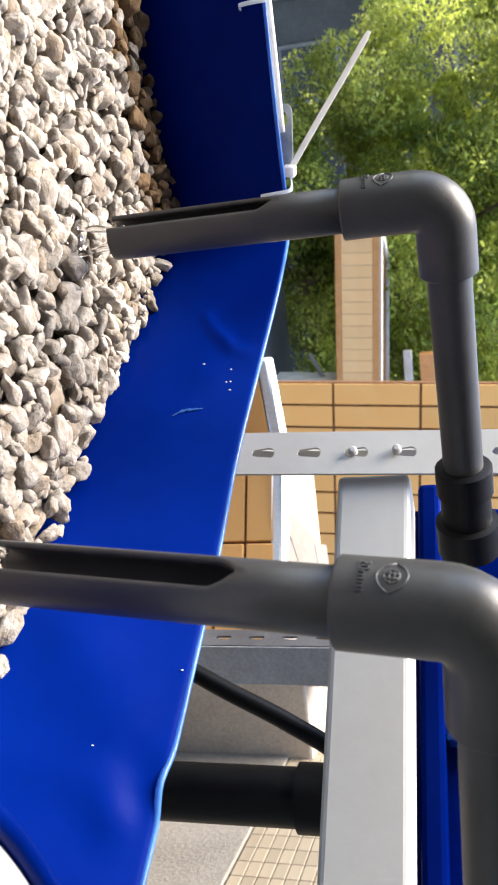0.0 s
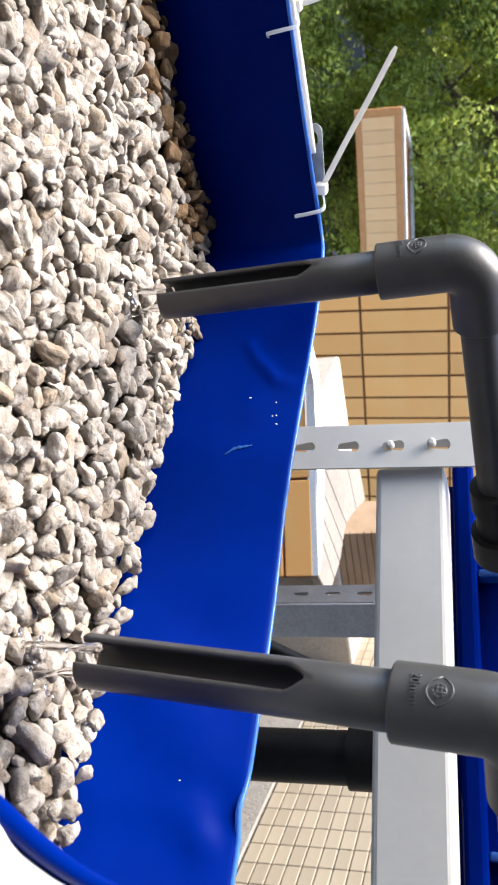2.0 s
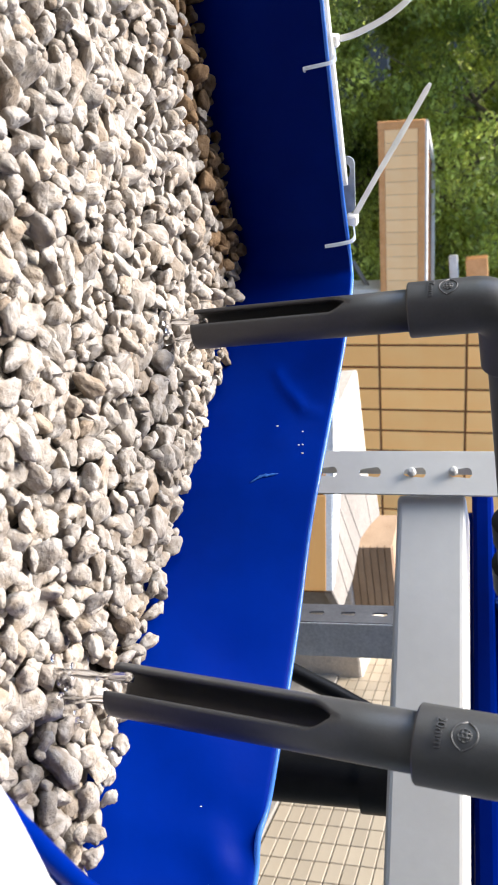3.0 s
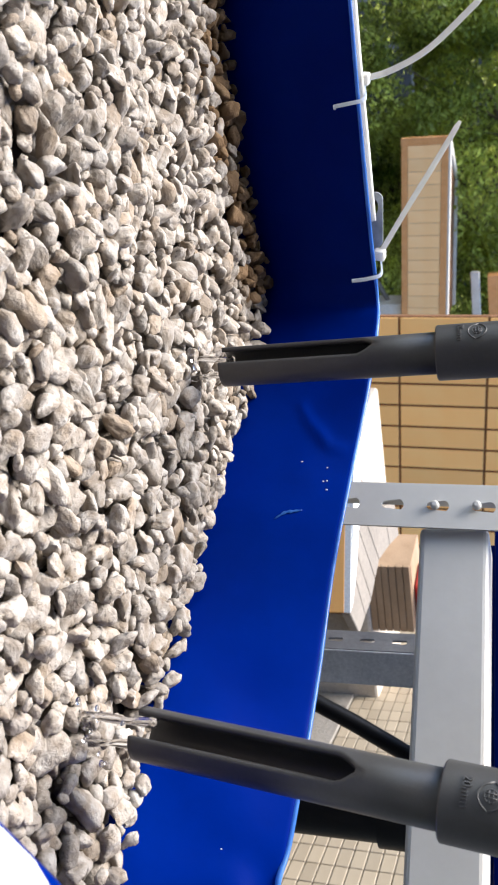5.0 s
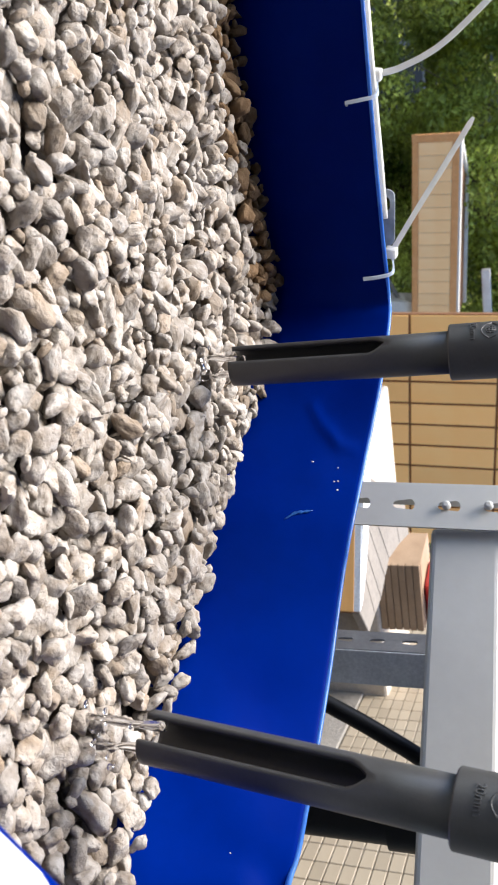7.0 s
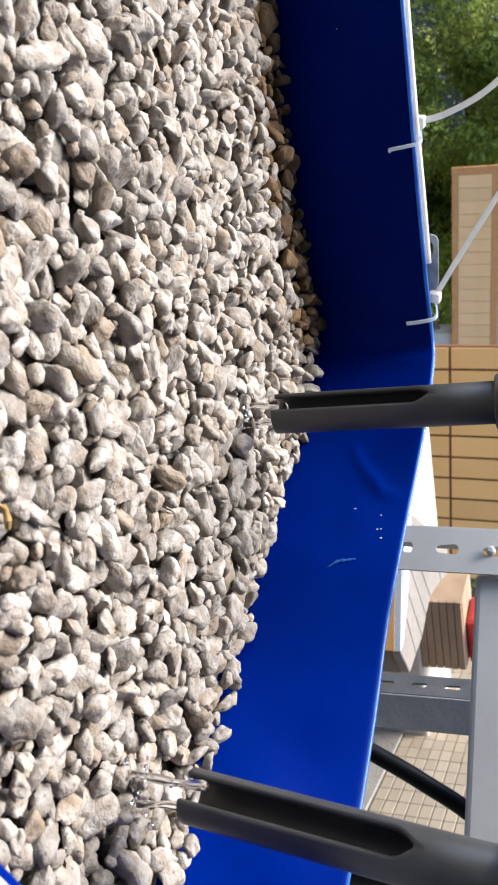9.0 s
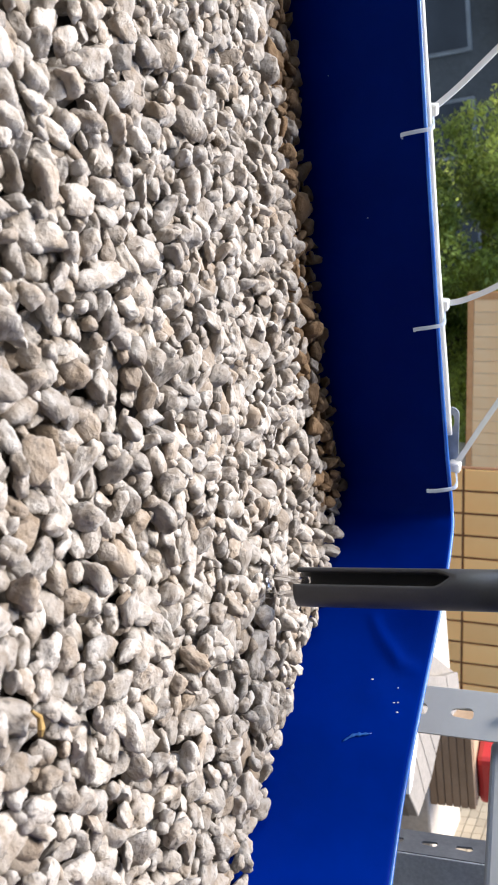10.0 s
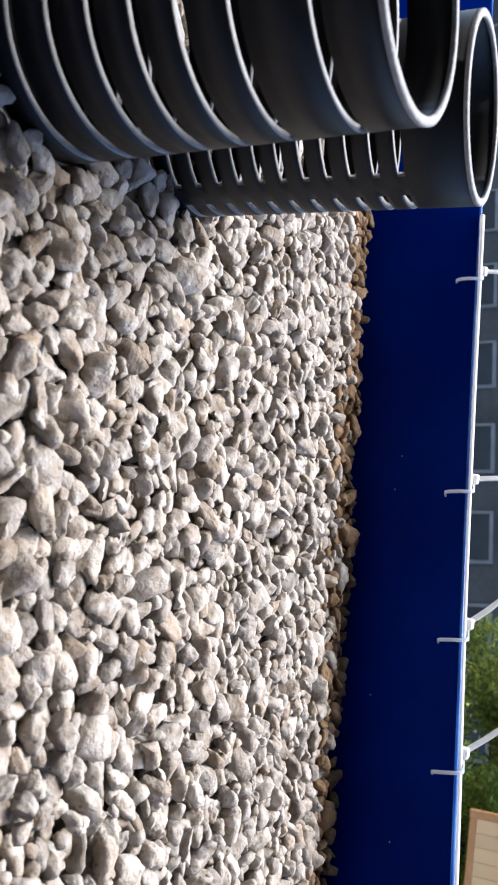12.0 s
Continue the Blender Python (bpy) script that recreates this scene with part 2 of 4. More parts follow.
# Unseen slab added overhead to cut the sky light from this side.
tagged(part("ceiling", solid((8.0, 1.75, 0.16), pose(0, -1.09, 1.28)), CONCRETE), "unseen grey slab added over the grow bed to block sky light", "ceiling", kind="structure")

# ---- grow bed: blue plastic tub ----
# Plan of the tub: foot of the wall at the gravel, then its rim, anticlockwise from the back wall's far end.
FOOT = [(-0.95, 0.0), (-0.72, -0.004), (-0.55, 0.006), (-0.32, 0.022), (-0.2, 0.018), (-0.1, 0.016), (-0.03, 0.022), (0.012, 0.026), (0.032, 0.008), (0.062, -0.046), (0.09, -0.112), (0.119, -0.1715), (0.139, -0.225), (0.159, -0.266), (0.184, -0.311), (0.2, -0.35)]
RIM = [(-0.95, 0.05, 0.084), (-0.72, 0.038, 0.082), (-0.56, 0.022, 0.0795), (-0.4, 0.014, 0.0775), (-0.23, 0.006, 0.0765), (-0.1, 0.008, 0.0752), (-0.03, 0.012, 0.0748), (0.016, 0.014, 0.0752), (0.031, 0.0, 0.0765), (0.057, -0.04, 0.0752), (0.092, -0.088, 0.07), (0.124, -0.134, 0.0657), (0.158, -0.186, 0.0645), (0.186, -0.236, 0.063), (0.217, -0.283, 0.0595), (0.24, -0.33, 0.058)]
DEEP = -0.24


def wall_spot(along, up, off=0.0006):
    """A place on the inner side of the tub wall: along its plan's corners, and up from gravel (0) to rim (1)."""
    foot, rim = smooth_line([(x, y, 0) for x, y in FOOT], 20), smooth_line(RIM, 20)
    f, r = foot[round(along * 20)], rim[round(along * 20)]
    return Vector((f.x + (r.x - f.x) * up, f.y + (r.y - f.y) * up, r.z * up)) + Vector((-0.8, -0.6, 0)) * off


def tub():
    outer = thing("grow_bed_tub", "glossy blue cut plastic tub with dented rim, full of gravel", "planter")
    foot = smooth_line([(x, y, 0) for x, y in FOOT], 16)
    rim = [p + Vector((-0.8, -0.5, -0.25)) * 0.0036 * math.exp(-(p - Vector((0.206, -0.267, 0.061))).length_squared / 0.009 ** 2) for p in smooth_line(RIM, 16)]
    front = [(0.21, -0.336), (0.171, -0.349), (0.142, -0.361), (0.1, -0.3835), (0.05, -0.404), (-0.1, -0.461), (-0.3, -0.54), (-0.6, -0.62), (-0.95, -0.64)]
    crease = smooth_line([wall_spot(along, up, 0) for along, up in ((9.2, 0.5), (9.42, 0.6), (9.57, 0.7), (9.68, 0.8), (9.75, 0.9), (9.8, 1.0))], 6)
    bm = bmesh.new()
    rows = []
    levels = [DEEP * (1 - k / 10) for k in range(10)]
    for i, (f, r) in enumerate(zip(foot, rim)):
        line = []
        for z in levels + [r.z * k / 34 for k in range(35)]:
            u = (z / r.z) if z > 0 else 0.0
            p = Vector((f.x + (r.x - f.x) * u, f.y + (r.y - f.y) * u, z))
            if z < 0:
                p.x += 0.03 * z * (1 if f.x > 0 else 0)
                p.y += 0.08 * z
            # dents of the cut barrel
            for cx, cy, cz, depth, size in ((0.2, -0.25, 0.035, 0.006, 0.016), (0.205, -0.268, 0.05, -0.005, 0.01), (0.212, -0.279, 0.043, 0.005, 0.009), (0.17, -0.235, 0.02, 0.004, 0.02), (0.16, -0.2, 0.03, -0.002, 0.02), (0.125, -0.13, 0.035, 0.002, 0.03), (0.08, -0.05, 0.05, -0.0025, 0.014), (0.1, -0.09, 0.045, 0.0015, 0.016)):
                d2 = (p - Vector((cx, cy, cz))).length_squared
                p += Vector((-0.87, -0.5, 0)) * depth * math.exp(-d2 / size ** 2)
            # the sharp fold below the bent rim
            if 0.02 < p.x < 0.13 and z > 0.015:
                d2, k = min(((p - q).length_squared, k) for k, q in enumerate(crease))
                p += Vector((-0.87, -0.5, 0)) * 0.0018 * math.sin(math.pi * min(1.0, (k + 3) / len(crease))) ** 0.5 * math.exp(-d2 / 0.0026 ** 2)
            line.append(bm.verts.new(p))
        rows.append(line)
    for a, b in zip(rows, rows[1:]):
        for k in range(44):
            bm.faces.new((a[k], b[k], b[k + 1], a[k + 1]))
    wall = part("back_wall", bm, BLUE, outer, smooth=True)
    thick = wall.modifiers.new("thick", "SOLIDIFY")
    thick.thickness, thick.offset = 0.0038, -1
    edge = wall.modifiers.new("edge", "BEVEL")
    edge.width, edge.segments, edge.limit_method, edge.angle_limit = 0.0007, 2, "ANGLE", radians(50)
    part("rolled_rim", sweep([p + Vector((0.0012, 0.0012, 0.0003)) for p in rim], 0.0014, 10), LIT_RIM, outer, "lighter blue rounded rim, edge glow put into the colour", smooth=True)
    bm = bmesh.new()
    line = smooth_line([(x, y, 0.06) for x, y in front], 6)
    rows = [[bm.verts.new((p.x, p.y - 0.02 * (0.06 - z), z)) for z in (DEEP, -0.1, 0.0, 0.03, 0.06)] for p in line]
    rows += [[bm.verts.new((-0.95, -0.64 + 0.68 * k / 6, z)) for z in (DEEP, -0.1, 0.0, 0.03, 0.06)] for k in range(1, 7)]
    for a, b in zip(rows, rows[1:]):
        for k in range(4):
            bm.faces.new((a[k], b[k], b[k + 1], a[k + 1]))
    part("front_rim", sweep(line, 0.0029, 12), BLUE, outer, smooth=True)
    wall = part("front_wall", bm, BLUE, outer, smooth=True)
    thick = wall.modifiers.new("thick", "SOLIDIFY")
    thick.thickness, thick.offset = 0.005, 0
    bm = bmesh.new()
    ring = [(-0.95, 0.0), (0.02, 0.0), (0.2, -0.35), (0.0, -0.42), (-0.95, -0.62)]
    bm.faces.new([bm.verts.new((x, y, DEEP)) for x, y in ring])
    base = part("base", bm, BLUE, outer)
    thick = base.modifiers.new("thick", "SOLIDIFY")
    thick.thickness = 0.004
    return outer



tub()


def stand(name, label, category, legs, top_z, tops):
    """Square steel legs on the terrace under level rails."""
    ob = thing(name, label, category)
    for x, y in legs:
        part("leg", solid((0.03, 0.03, top_z - 0.04 - GROUND), pose(x, y, (GROUND + top_z - 0.04) / 2), 0.002), STEEL, ob)
    for (x0, y0), (x1, y1) in tops:
        a, b = Vector((x0, y0, top_z - 0.02)), Vector((x1, y1, top_z - 0.02))
        part("rail", solid(((b - a).length, 0.04, 0.04), Matrix.Translation((a + b) / 2) @ pose(0, 0, 0, 0, 0, math.degrees(math.atan2(y1 - y0, x1 - x0))), 0.003), STEEL, ob)
    return ob


stand("tub_stand", "white steel stand under the blue grow bed", "stand", ((-0.9, -0.08), (-0.9, -0.54), (0.02, -0.08), (0.02, -0.36)), DEEP - 0.0045, (((-0.94, -0.08), (0.05, -0.08)), ((-0.94, -0.56), (0.05, -0.36)), ((-0.9, -0.53), (-0.9, -0.1)), ((0.02, -0.34), (0.02, -0.1))))
bm = bmesh.new()
line = smooth_line([(0.22, -0.336, 0), (0.171, -0.3525, 0), (0.142, -0.3645, 0), (0.1, -0.387, 0), (0.05, -0.4075, 0), (-0.02, -0.435, 0)], 6)
rows = []
for p in line:
    rise = 0.013 * min(max((0.08 - p.x) / 0.05, 0.0), 1.0)
    rows.append([bm.verts.new((p.x, p.y - d, z)) for d, z in ((0.0, -0.12), (0.0, 0.0585 + rise), (0.002, 0.0595 + rise), (0.04, 0.056 + rise), (0.042, 0.052), (0.042, -0.12))])
for a, b in zip(rows, rows[1:]):
    for k in range(6):
        bm.faces.new((a[k], b[k], b[(k + 1) % 6], a[(k + 1) % 6]))
bm.faces.new(rows[0])
bm.faces.new(rows[-1])
tagged(part("foam_board", bm, BOARD_AND_SUN), "white foam board strip against the outside of the blue tub", "board")


def splash_marks():
    """Drops on the inner side of the tub wall, their glints painted white."""
    rng = random.Random(11)
    bm = bmesh.new()
    # The first one is the bright spot on the fold, painted as a drop.
    for along, up in ((9.58, 0.71), (9.96, 0.82), (10.09, 0.84), (10.09, 0.81), (9.86, 0.61), (10.05, 0.73), (10.1, 0.68), (10.18, 0.85), (13.44, 0.6), (12.86, 0.96), (13.8, 0.8), (2.8, 0.37), (2.7, 0.42), (3.65, 0.26), (4.4, 0.5)):
        size = rng.choice((0.0003, 0.0004, 0.0005))
        bmesh.ops.create_icosphere(bm, subdivisions=1, radius=1, matrix=Matrix.Translation(wall_spot(along, up)) @ Matrix.Diagonal((size, size, size * rng.uniform(0.8, 2.2), 1)))
    tagged(part("splash_marks", bm, NYLON, smooth=True), "tiny water drops on the blue tub wall, glints painted white", "water drops", kind="stuff")


for line, wide in ((((10.44, 0.5), (10.42, 0.57), (10.41, 0.63), (10.38, 0.7)), 0.001),):
    pts = smooth_line([wall_spot(along, up, 0.0016) for along, up in line], 5)
    bm = sweep(pts, [0.0002 + wide * math.sin(math.pi * k / (len(pts) - 1)) ** 0.8 * (0.7 + 0.3 * math.sin(k * 1.7)) for k in range(len(pts))], 8)
    for v in bm.verts:
        near = min(pts, key=lambda p: (p - v.co).length)
        d = v.co - near
        out = Vector((-0.8, -0.6, 0))
        v.co = near + d - out * d.dot(out) * 0.75
    tagged(part("scuff_mark", bm, SCUFF_AND_LIT, smooth=True), "pale crease scuffed into the blue tub wall", "scuff mark")

splash_marks()

# ---- gravel ----
def stone_shape(seed, level):
    """A worn crushed pebble of unit size: flats with rounded edges, lumps and a few pits."""
    rng = random.Random(seed)
    bm = bmesh.new()
    bmesh.ops.create_icosphere(bm, subdivisions=level, radius=1)

    def any_way():
        return Vector((rng.gauss(0, 1), rng.gauss(0, 1), rng.gauss(0, 1))).normalized()
    cuts = [(any_way(), rng.uniform(0.5, 0.98)) for _ in range(rng.randint(7, 11))]
    pits = [(any_way(), rng.uniform(0.14, 0.34), rng.uniform(0.06, 0.2)) for _ in range(rng.randint(2, 6))]
    off = Vector((rng.uniform(0, 50), rng.uniform(0, 50), rng.uniform(0, 50)))
    power = rng.choice((8, 11, 15))
    for v in bm.verts:
        d = v.co.normalized()
        s = sum((d.dot(n) / h) ** power for n, h in cuts if d.dot(n) > 0.05)
        r = min((s + 0.16) ** (-1 / power), 1.14)
        r *= 1 + 0.2 * noise.noise(d * 1.4 + off) + 0.14 * noise.noise(d * 2.9 + off) + 0.09 * noise.noise(d * 6 + off) + (0.045 * noise.noise(d * 12 + off) if level > 2 else 0)
        for n, wide, depth in pits:
            r -= depth * math.exp(-(d - n).length_squared / wide ** 2)
        v.co = d * r
    return bm


def bed_line(x):
    """How far back the gravel reaches at x."""
    for (x0, y0), (x1, y1) in zip(FOOT, FOOT[1:]):
        if x0 <= x <= x1:
            return y0 + (y1 - y0) * (x - x0) / (x1 - x0)
    return -9.0


def front_line(x):
    return -0.402 + (0.4545 if x > 0.05 else 0.36) * (x - 0.05) if x > -0.3 else -0.533 + 0.2 * (x + 0.3)


def heap(x, y):
    """The height of the gravel's surface."""
    rise = min(max((x - 0.125) / 0.05, 0.0), 1.0)
    return 0.009 * rise * rise * (3 - 2 * rise) + 0.006 * noise.noise(Vector((x * 7, y * 7, 3))) + 0.003 * noise.noise(Vector((x * 19, y * 19, 9)))


def joined_stones(name, v, f, mat, bed):
    """Many stones in one mesh, from their corner and face tables."""
    me = bpy.data.meshes.new(name)
    me.vertices.add(len(v))
    me.vertices.foreach_set("co", v.ravel())
    me.loops.add(f.size)
    me.loops.foreach_set("vertex_index", f.ravel())
    me.polygons.add(len(f))
    me.polygons.foreach_set("loop_start", np.arange(0, f.size, 3))
    me.update(calc_edges=True)
    me.materials.append(mat)
    me.shade_smooth()
    me.set_sharp_from_angle(angle=radians(70))
    rest = tagged(new(name, me), kind="stuff")
    rest.parent = bed


def gravel():
    rng = random.Random(7)
    levels = {"fine": [stone_shape(k, 3) for k in range(26)], "plain": [stone_shape(100 + k, 3) for k in range(40)], "rough": [stone_shape(200 + k, 2) for k in range(14)]}
    shapes = {}
    for key, some in levels.items():
        shapes[key] = []
        for b in some:
            b.verts.ensure_lookup_table()
            shapes[key].append((np.array([v.co[:] for v in b.verts]), np.array([[v.index for v in f.verts] for f in b.faces])))
    guards = [((-0.436, -0.368), 0.0395), ((-0.4631, -0.2814), 0.0355)]
    stones, cell = [], {}

    def free(x, y, r, layer, tight):
        gx, gy = int(x // 0.018), int(y // 0.018)
        for a in range(gx - 1, gx + 2):
            for b in range(gy - 1, gy + 2):
                for (u, v, q) in cell.get((layer, a, b), ()):
                    if (u - x) ** 2 + (v - y) ** 2 < (tight * (r + q)) ** 2:
                        return False
        return True

    for layer, (drop, plan) in enumerate([(0.0, [(0.0078, 90), (0.006, 1500), (0.005, 14000), (0.0042, 40000), (0.0032, 60000), (0.0024, 40000)]), (-0.0075, [(0.0075, 12000), (0.0055, 16000)])]):
        for size, tries in plan:
            for _ in range(tries):
                x, y = rng.uniform(-0.8, 0.2), rng.uniform(-0.56, 0.03)
                r = size * rng.uniform(0.85, 1.15)
                if y > bed_line(x) - (0.6 * r + 0.002) * (1.0 if x < 0.02 else 2.1) or y < front_line(x) + r or any((x - gx) ** 2 + (y - gy) ** 2 < (gr + 0.4 * r) ** 2 for (gx, gy), gr in guards):
                    continue
                if free(x, y, r, layer, 0.77 if layer == 0 else 0.82):
                    cell.setdefault((layer, int(x // 0.018), int(y // 0.018)), []).append((x, y, r))
                    z = heap(x, y) + drop + rng.uniform(-0.004, 0.0035) - 0.2 * r
                    stones.append((layer, x, y, z, r))
    bed = thing("gravel", "pale grey-beige crushed stone gravel, loose in the blue tub", "gravel", kind="stuff")
    heaps = {"stones": ([], [], [0]), "stained_stones": ([], [], [0])}
    nearest = sorted((s for s in stones if s[0] == 0 and s[4] > 0.0046), key=lambda s: abs(s[1] + 0.05) + abs(s[2] + 0.2))[:300]
    chosen = set(nearest)
    meshes = []
    for co, fc in shapes["fine"]:
        me = bpy.data.meshes.new("stone")
        me.from_pydata(co.tolist(), [], fc.tolist())
        me.materials.append(PEBBLE)
        me.shade_smooth()
        me.set_sharp_from_angle(angle=radians(70))
        meshes.append(me)
    for s in stones:
        layer, x, y, z, r = s
        turn = Euler((rng.uniform(0, 6.3), rng.uniform(0, 6.3), rng.uniform(0, 6.3))).to_matrix()
        flat = Euler((rng.gauss(0, 0.5), rng.gauss(0, 0.5), rng.uniform(0, 6.3))).to_matrix()
        long = rng.uniform(1.0, 1.45)
        scale = Matrix.Diagonal((r * long * 1.12, r * 1.1 / long ** 0.4, r * rng.uniform(0.62, 1.0)))
        m = flat @ scale @ turn
        if s in chosen:
            ob = new("stone", meshes[rng.randrange(26)])
            ob.parent = bed
            # the turn is folded into the pose, so that the squash follows the stone's own axes
            ob.matrix_world = Matrix.Translation((x, y, z)) @ (flat @ scale).to_4x4()
            continue
        kind = "rough" if layer or y < -0.46 or r < 0.0034 else "plain"
        co, fc = shapes[kind][rng.randrange(len(shapes[kind]))]
        a = np.array(m)
        # a strip along the back wall is browner, the wall's shade put into its ochre
        in_shade = x < 0.01 and y > bed_line(x) - rng.uniform(0.018, 0.056)
        verts, faces, base = heaps["stained_stones" if in_shade else "stones"]
        verts.append(co @ a.T + (x, y, z))
        faces.append(fc + base[0])
        base[0] += len(co)
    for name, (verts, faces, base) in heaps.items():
        joined_stones(name, np.concatenate(verts), np.concatenate(faces), SHADED_STONE if name == "stained_stones" else STONE, bed)
    # dark sheet below the stones, the shade of their gaps put into its colour
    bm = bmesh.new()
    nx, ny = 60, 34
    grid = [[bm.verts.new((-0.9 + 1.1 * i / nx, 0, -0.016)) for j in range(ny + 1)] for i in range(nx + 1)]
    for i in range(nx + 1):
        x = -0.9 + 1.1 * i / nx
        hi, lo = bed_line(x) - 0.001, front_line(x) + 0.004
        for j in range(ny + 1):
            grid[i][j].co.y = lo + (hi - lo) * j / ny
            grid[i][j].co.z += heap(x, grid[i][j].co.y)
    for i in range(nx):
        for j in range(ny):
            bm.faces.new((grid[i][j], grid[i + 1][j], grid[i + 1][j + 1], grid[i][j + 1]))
    part("silt", bm, GAP_SHADE, bed, "dark sheet under the stones, gap shade put into its colour", smooth=True)


gravel()


STRAW = material("straw", (0.25, 0.15, 0.035), (0.36, 0.23, 0.07), 0.7, scale=200)
bm = sweep([(-0.021, -0.33, 0.0085), (-0.024, -0.331, 0.01), (-0.027, -0.33, 0.0093), (-0.03, -0.332, 0.0085)], [0.0009, 0.0012, 0.0009, 0.0005], 8)
tagged(part("leaf_scrap", bm, STRAW), "curled ochre scrap of dry leaf on the gravel", "leaf scrap")


# ---- slotted standpipes ----
def slotted_guard(x, y, radius, top, cuts, slot, cols, gap, turn, lean, label, tip=0.0, stagger=0.0):
    """A pipe with rows of sawn slots at the heights in cuts; gap: degrees left standing between the slots."""
    ob = thing("media_guard", label, "pipe", group="slotted pipes in the gravel")
    ob.matrix_world = pose(x, y, 0, math.degrees(tip), math.degrees(lean), 0)
    angles, inside = [], []
    for c in range(cols):
        a0, a1 = 360 / cols * c + gap / 2, 360 / cols * (c + 1) - gap / 2
        steps = int((a1 - a0) // 5)
        angles += [a0 + (a1 - a0) * k / steps for k in range(steps)]
        inside += [1 + c % 2] * steps
        angles += [a1, a1 + gap / 2]
        inside += [0, 0]
    # every second column of cuts may sit half a step higher
    zs, cut = [-0.12], []
    for z, column in sorted([(z, 1 if stagger else 3) for z in cuts] + ([(z + stagger, 2) for z in cuts] if stagger else [])):
        zs += [z - slot / 2, z + slot / 2]
        cut += [0, column]
    zs.append(top)
    cut.append(0)
    bm = bmesh.new()
    grid = [[bm.verts.new((radius * math.cos(radians(a + turn)), radius * math.sin(radians(a + turn)), z)) for a in angles] for z in zs]
    n = len(angles)
    for i in range(len(zs) - 1):
        for k in range(n):
            if not cut[i] & inside[k]:
                bm.faces.new((grid[i][k], grid[i][(k + 1) % n], grid[i + 1][(k + 1) % n], grid[i + 1][k]))
    tube = part("tube", bm, [BLACK_PIPE, CUT], ob, smooth=True)
    thick = tube.modifiers.new("thick", "SOLIDIFY")
    thick.thickness, thick.offset, thick.material_offset_rim = 0.0024, -1, 1
    bm = bmesh.new()
    loops = [[bm.verts.new((r * math.cos(2 * math.pi * k / 72), r * math.sin(2 * math.pi * k / 72), z)) for k in range(72)] for r, z in ((radius + 0.0001, top - 0.0002), (radius + 0.0001, top + 0.001), (radius - 0.0005, top + 0.0014), (radius - 0.0024, top + 0.0014), (radius - 0.0029, top + 0.001), (radius - 0.0029, top - 0.0002))]
    for a, b in zip(loops, loops[1:] + loops[:1]):
        for k in range(72):
            bm.faces.new((a[k], a[(k + 1) % 72], b[(k + 1) % 72], b[k]))
    part("rim", bm, CUT, ob, "pale raw-cut rim", smooth=True)
    return ob


slotted_guard(-0.4366, -0.368, 0.0387, 0.1186, [-0.016, -0.0025, 0.011, 0.0248, 0.0384, 0.0521, 0.0657, 0.0811, 0.1027], 0.0033, 2, 30, -133, 0.0918, "dark grey pipe with long sawn slots standing in gravel", tip=0.0507)
slotted_guard(-0.4631, -0.2814, 0.0339, 0.1223, [0.009 * k + 0.0001 for k in range(-1, 12)], 0.0028, 5, 17, -8, 0.091, "narrow dark grey slotted pipe standing in gravel", stagger=0.0045)


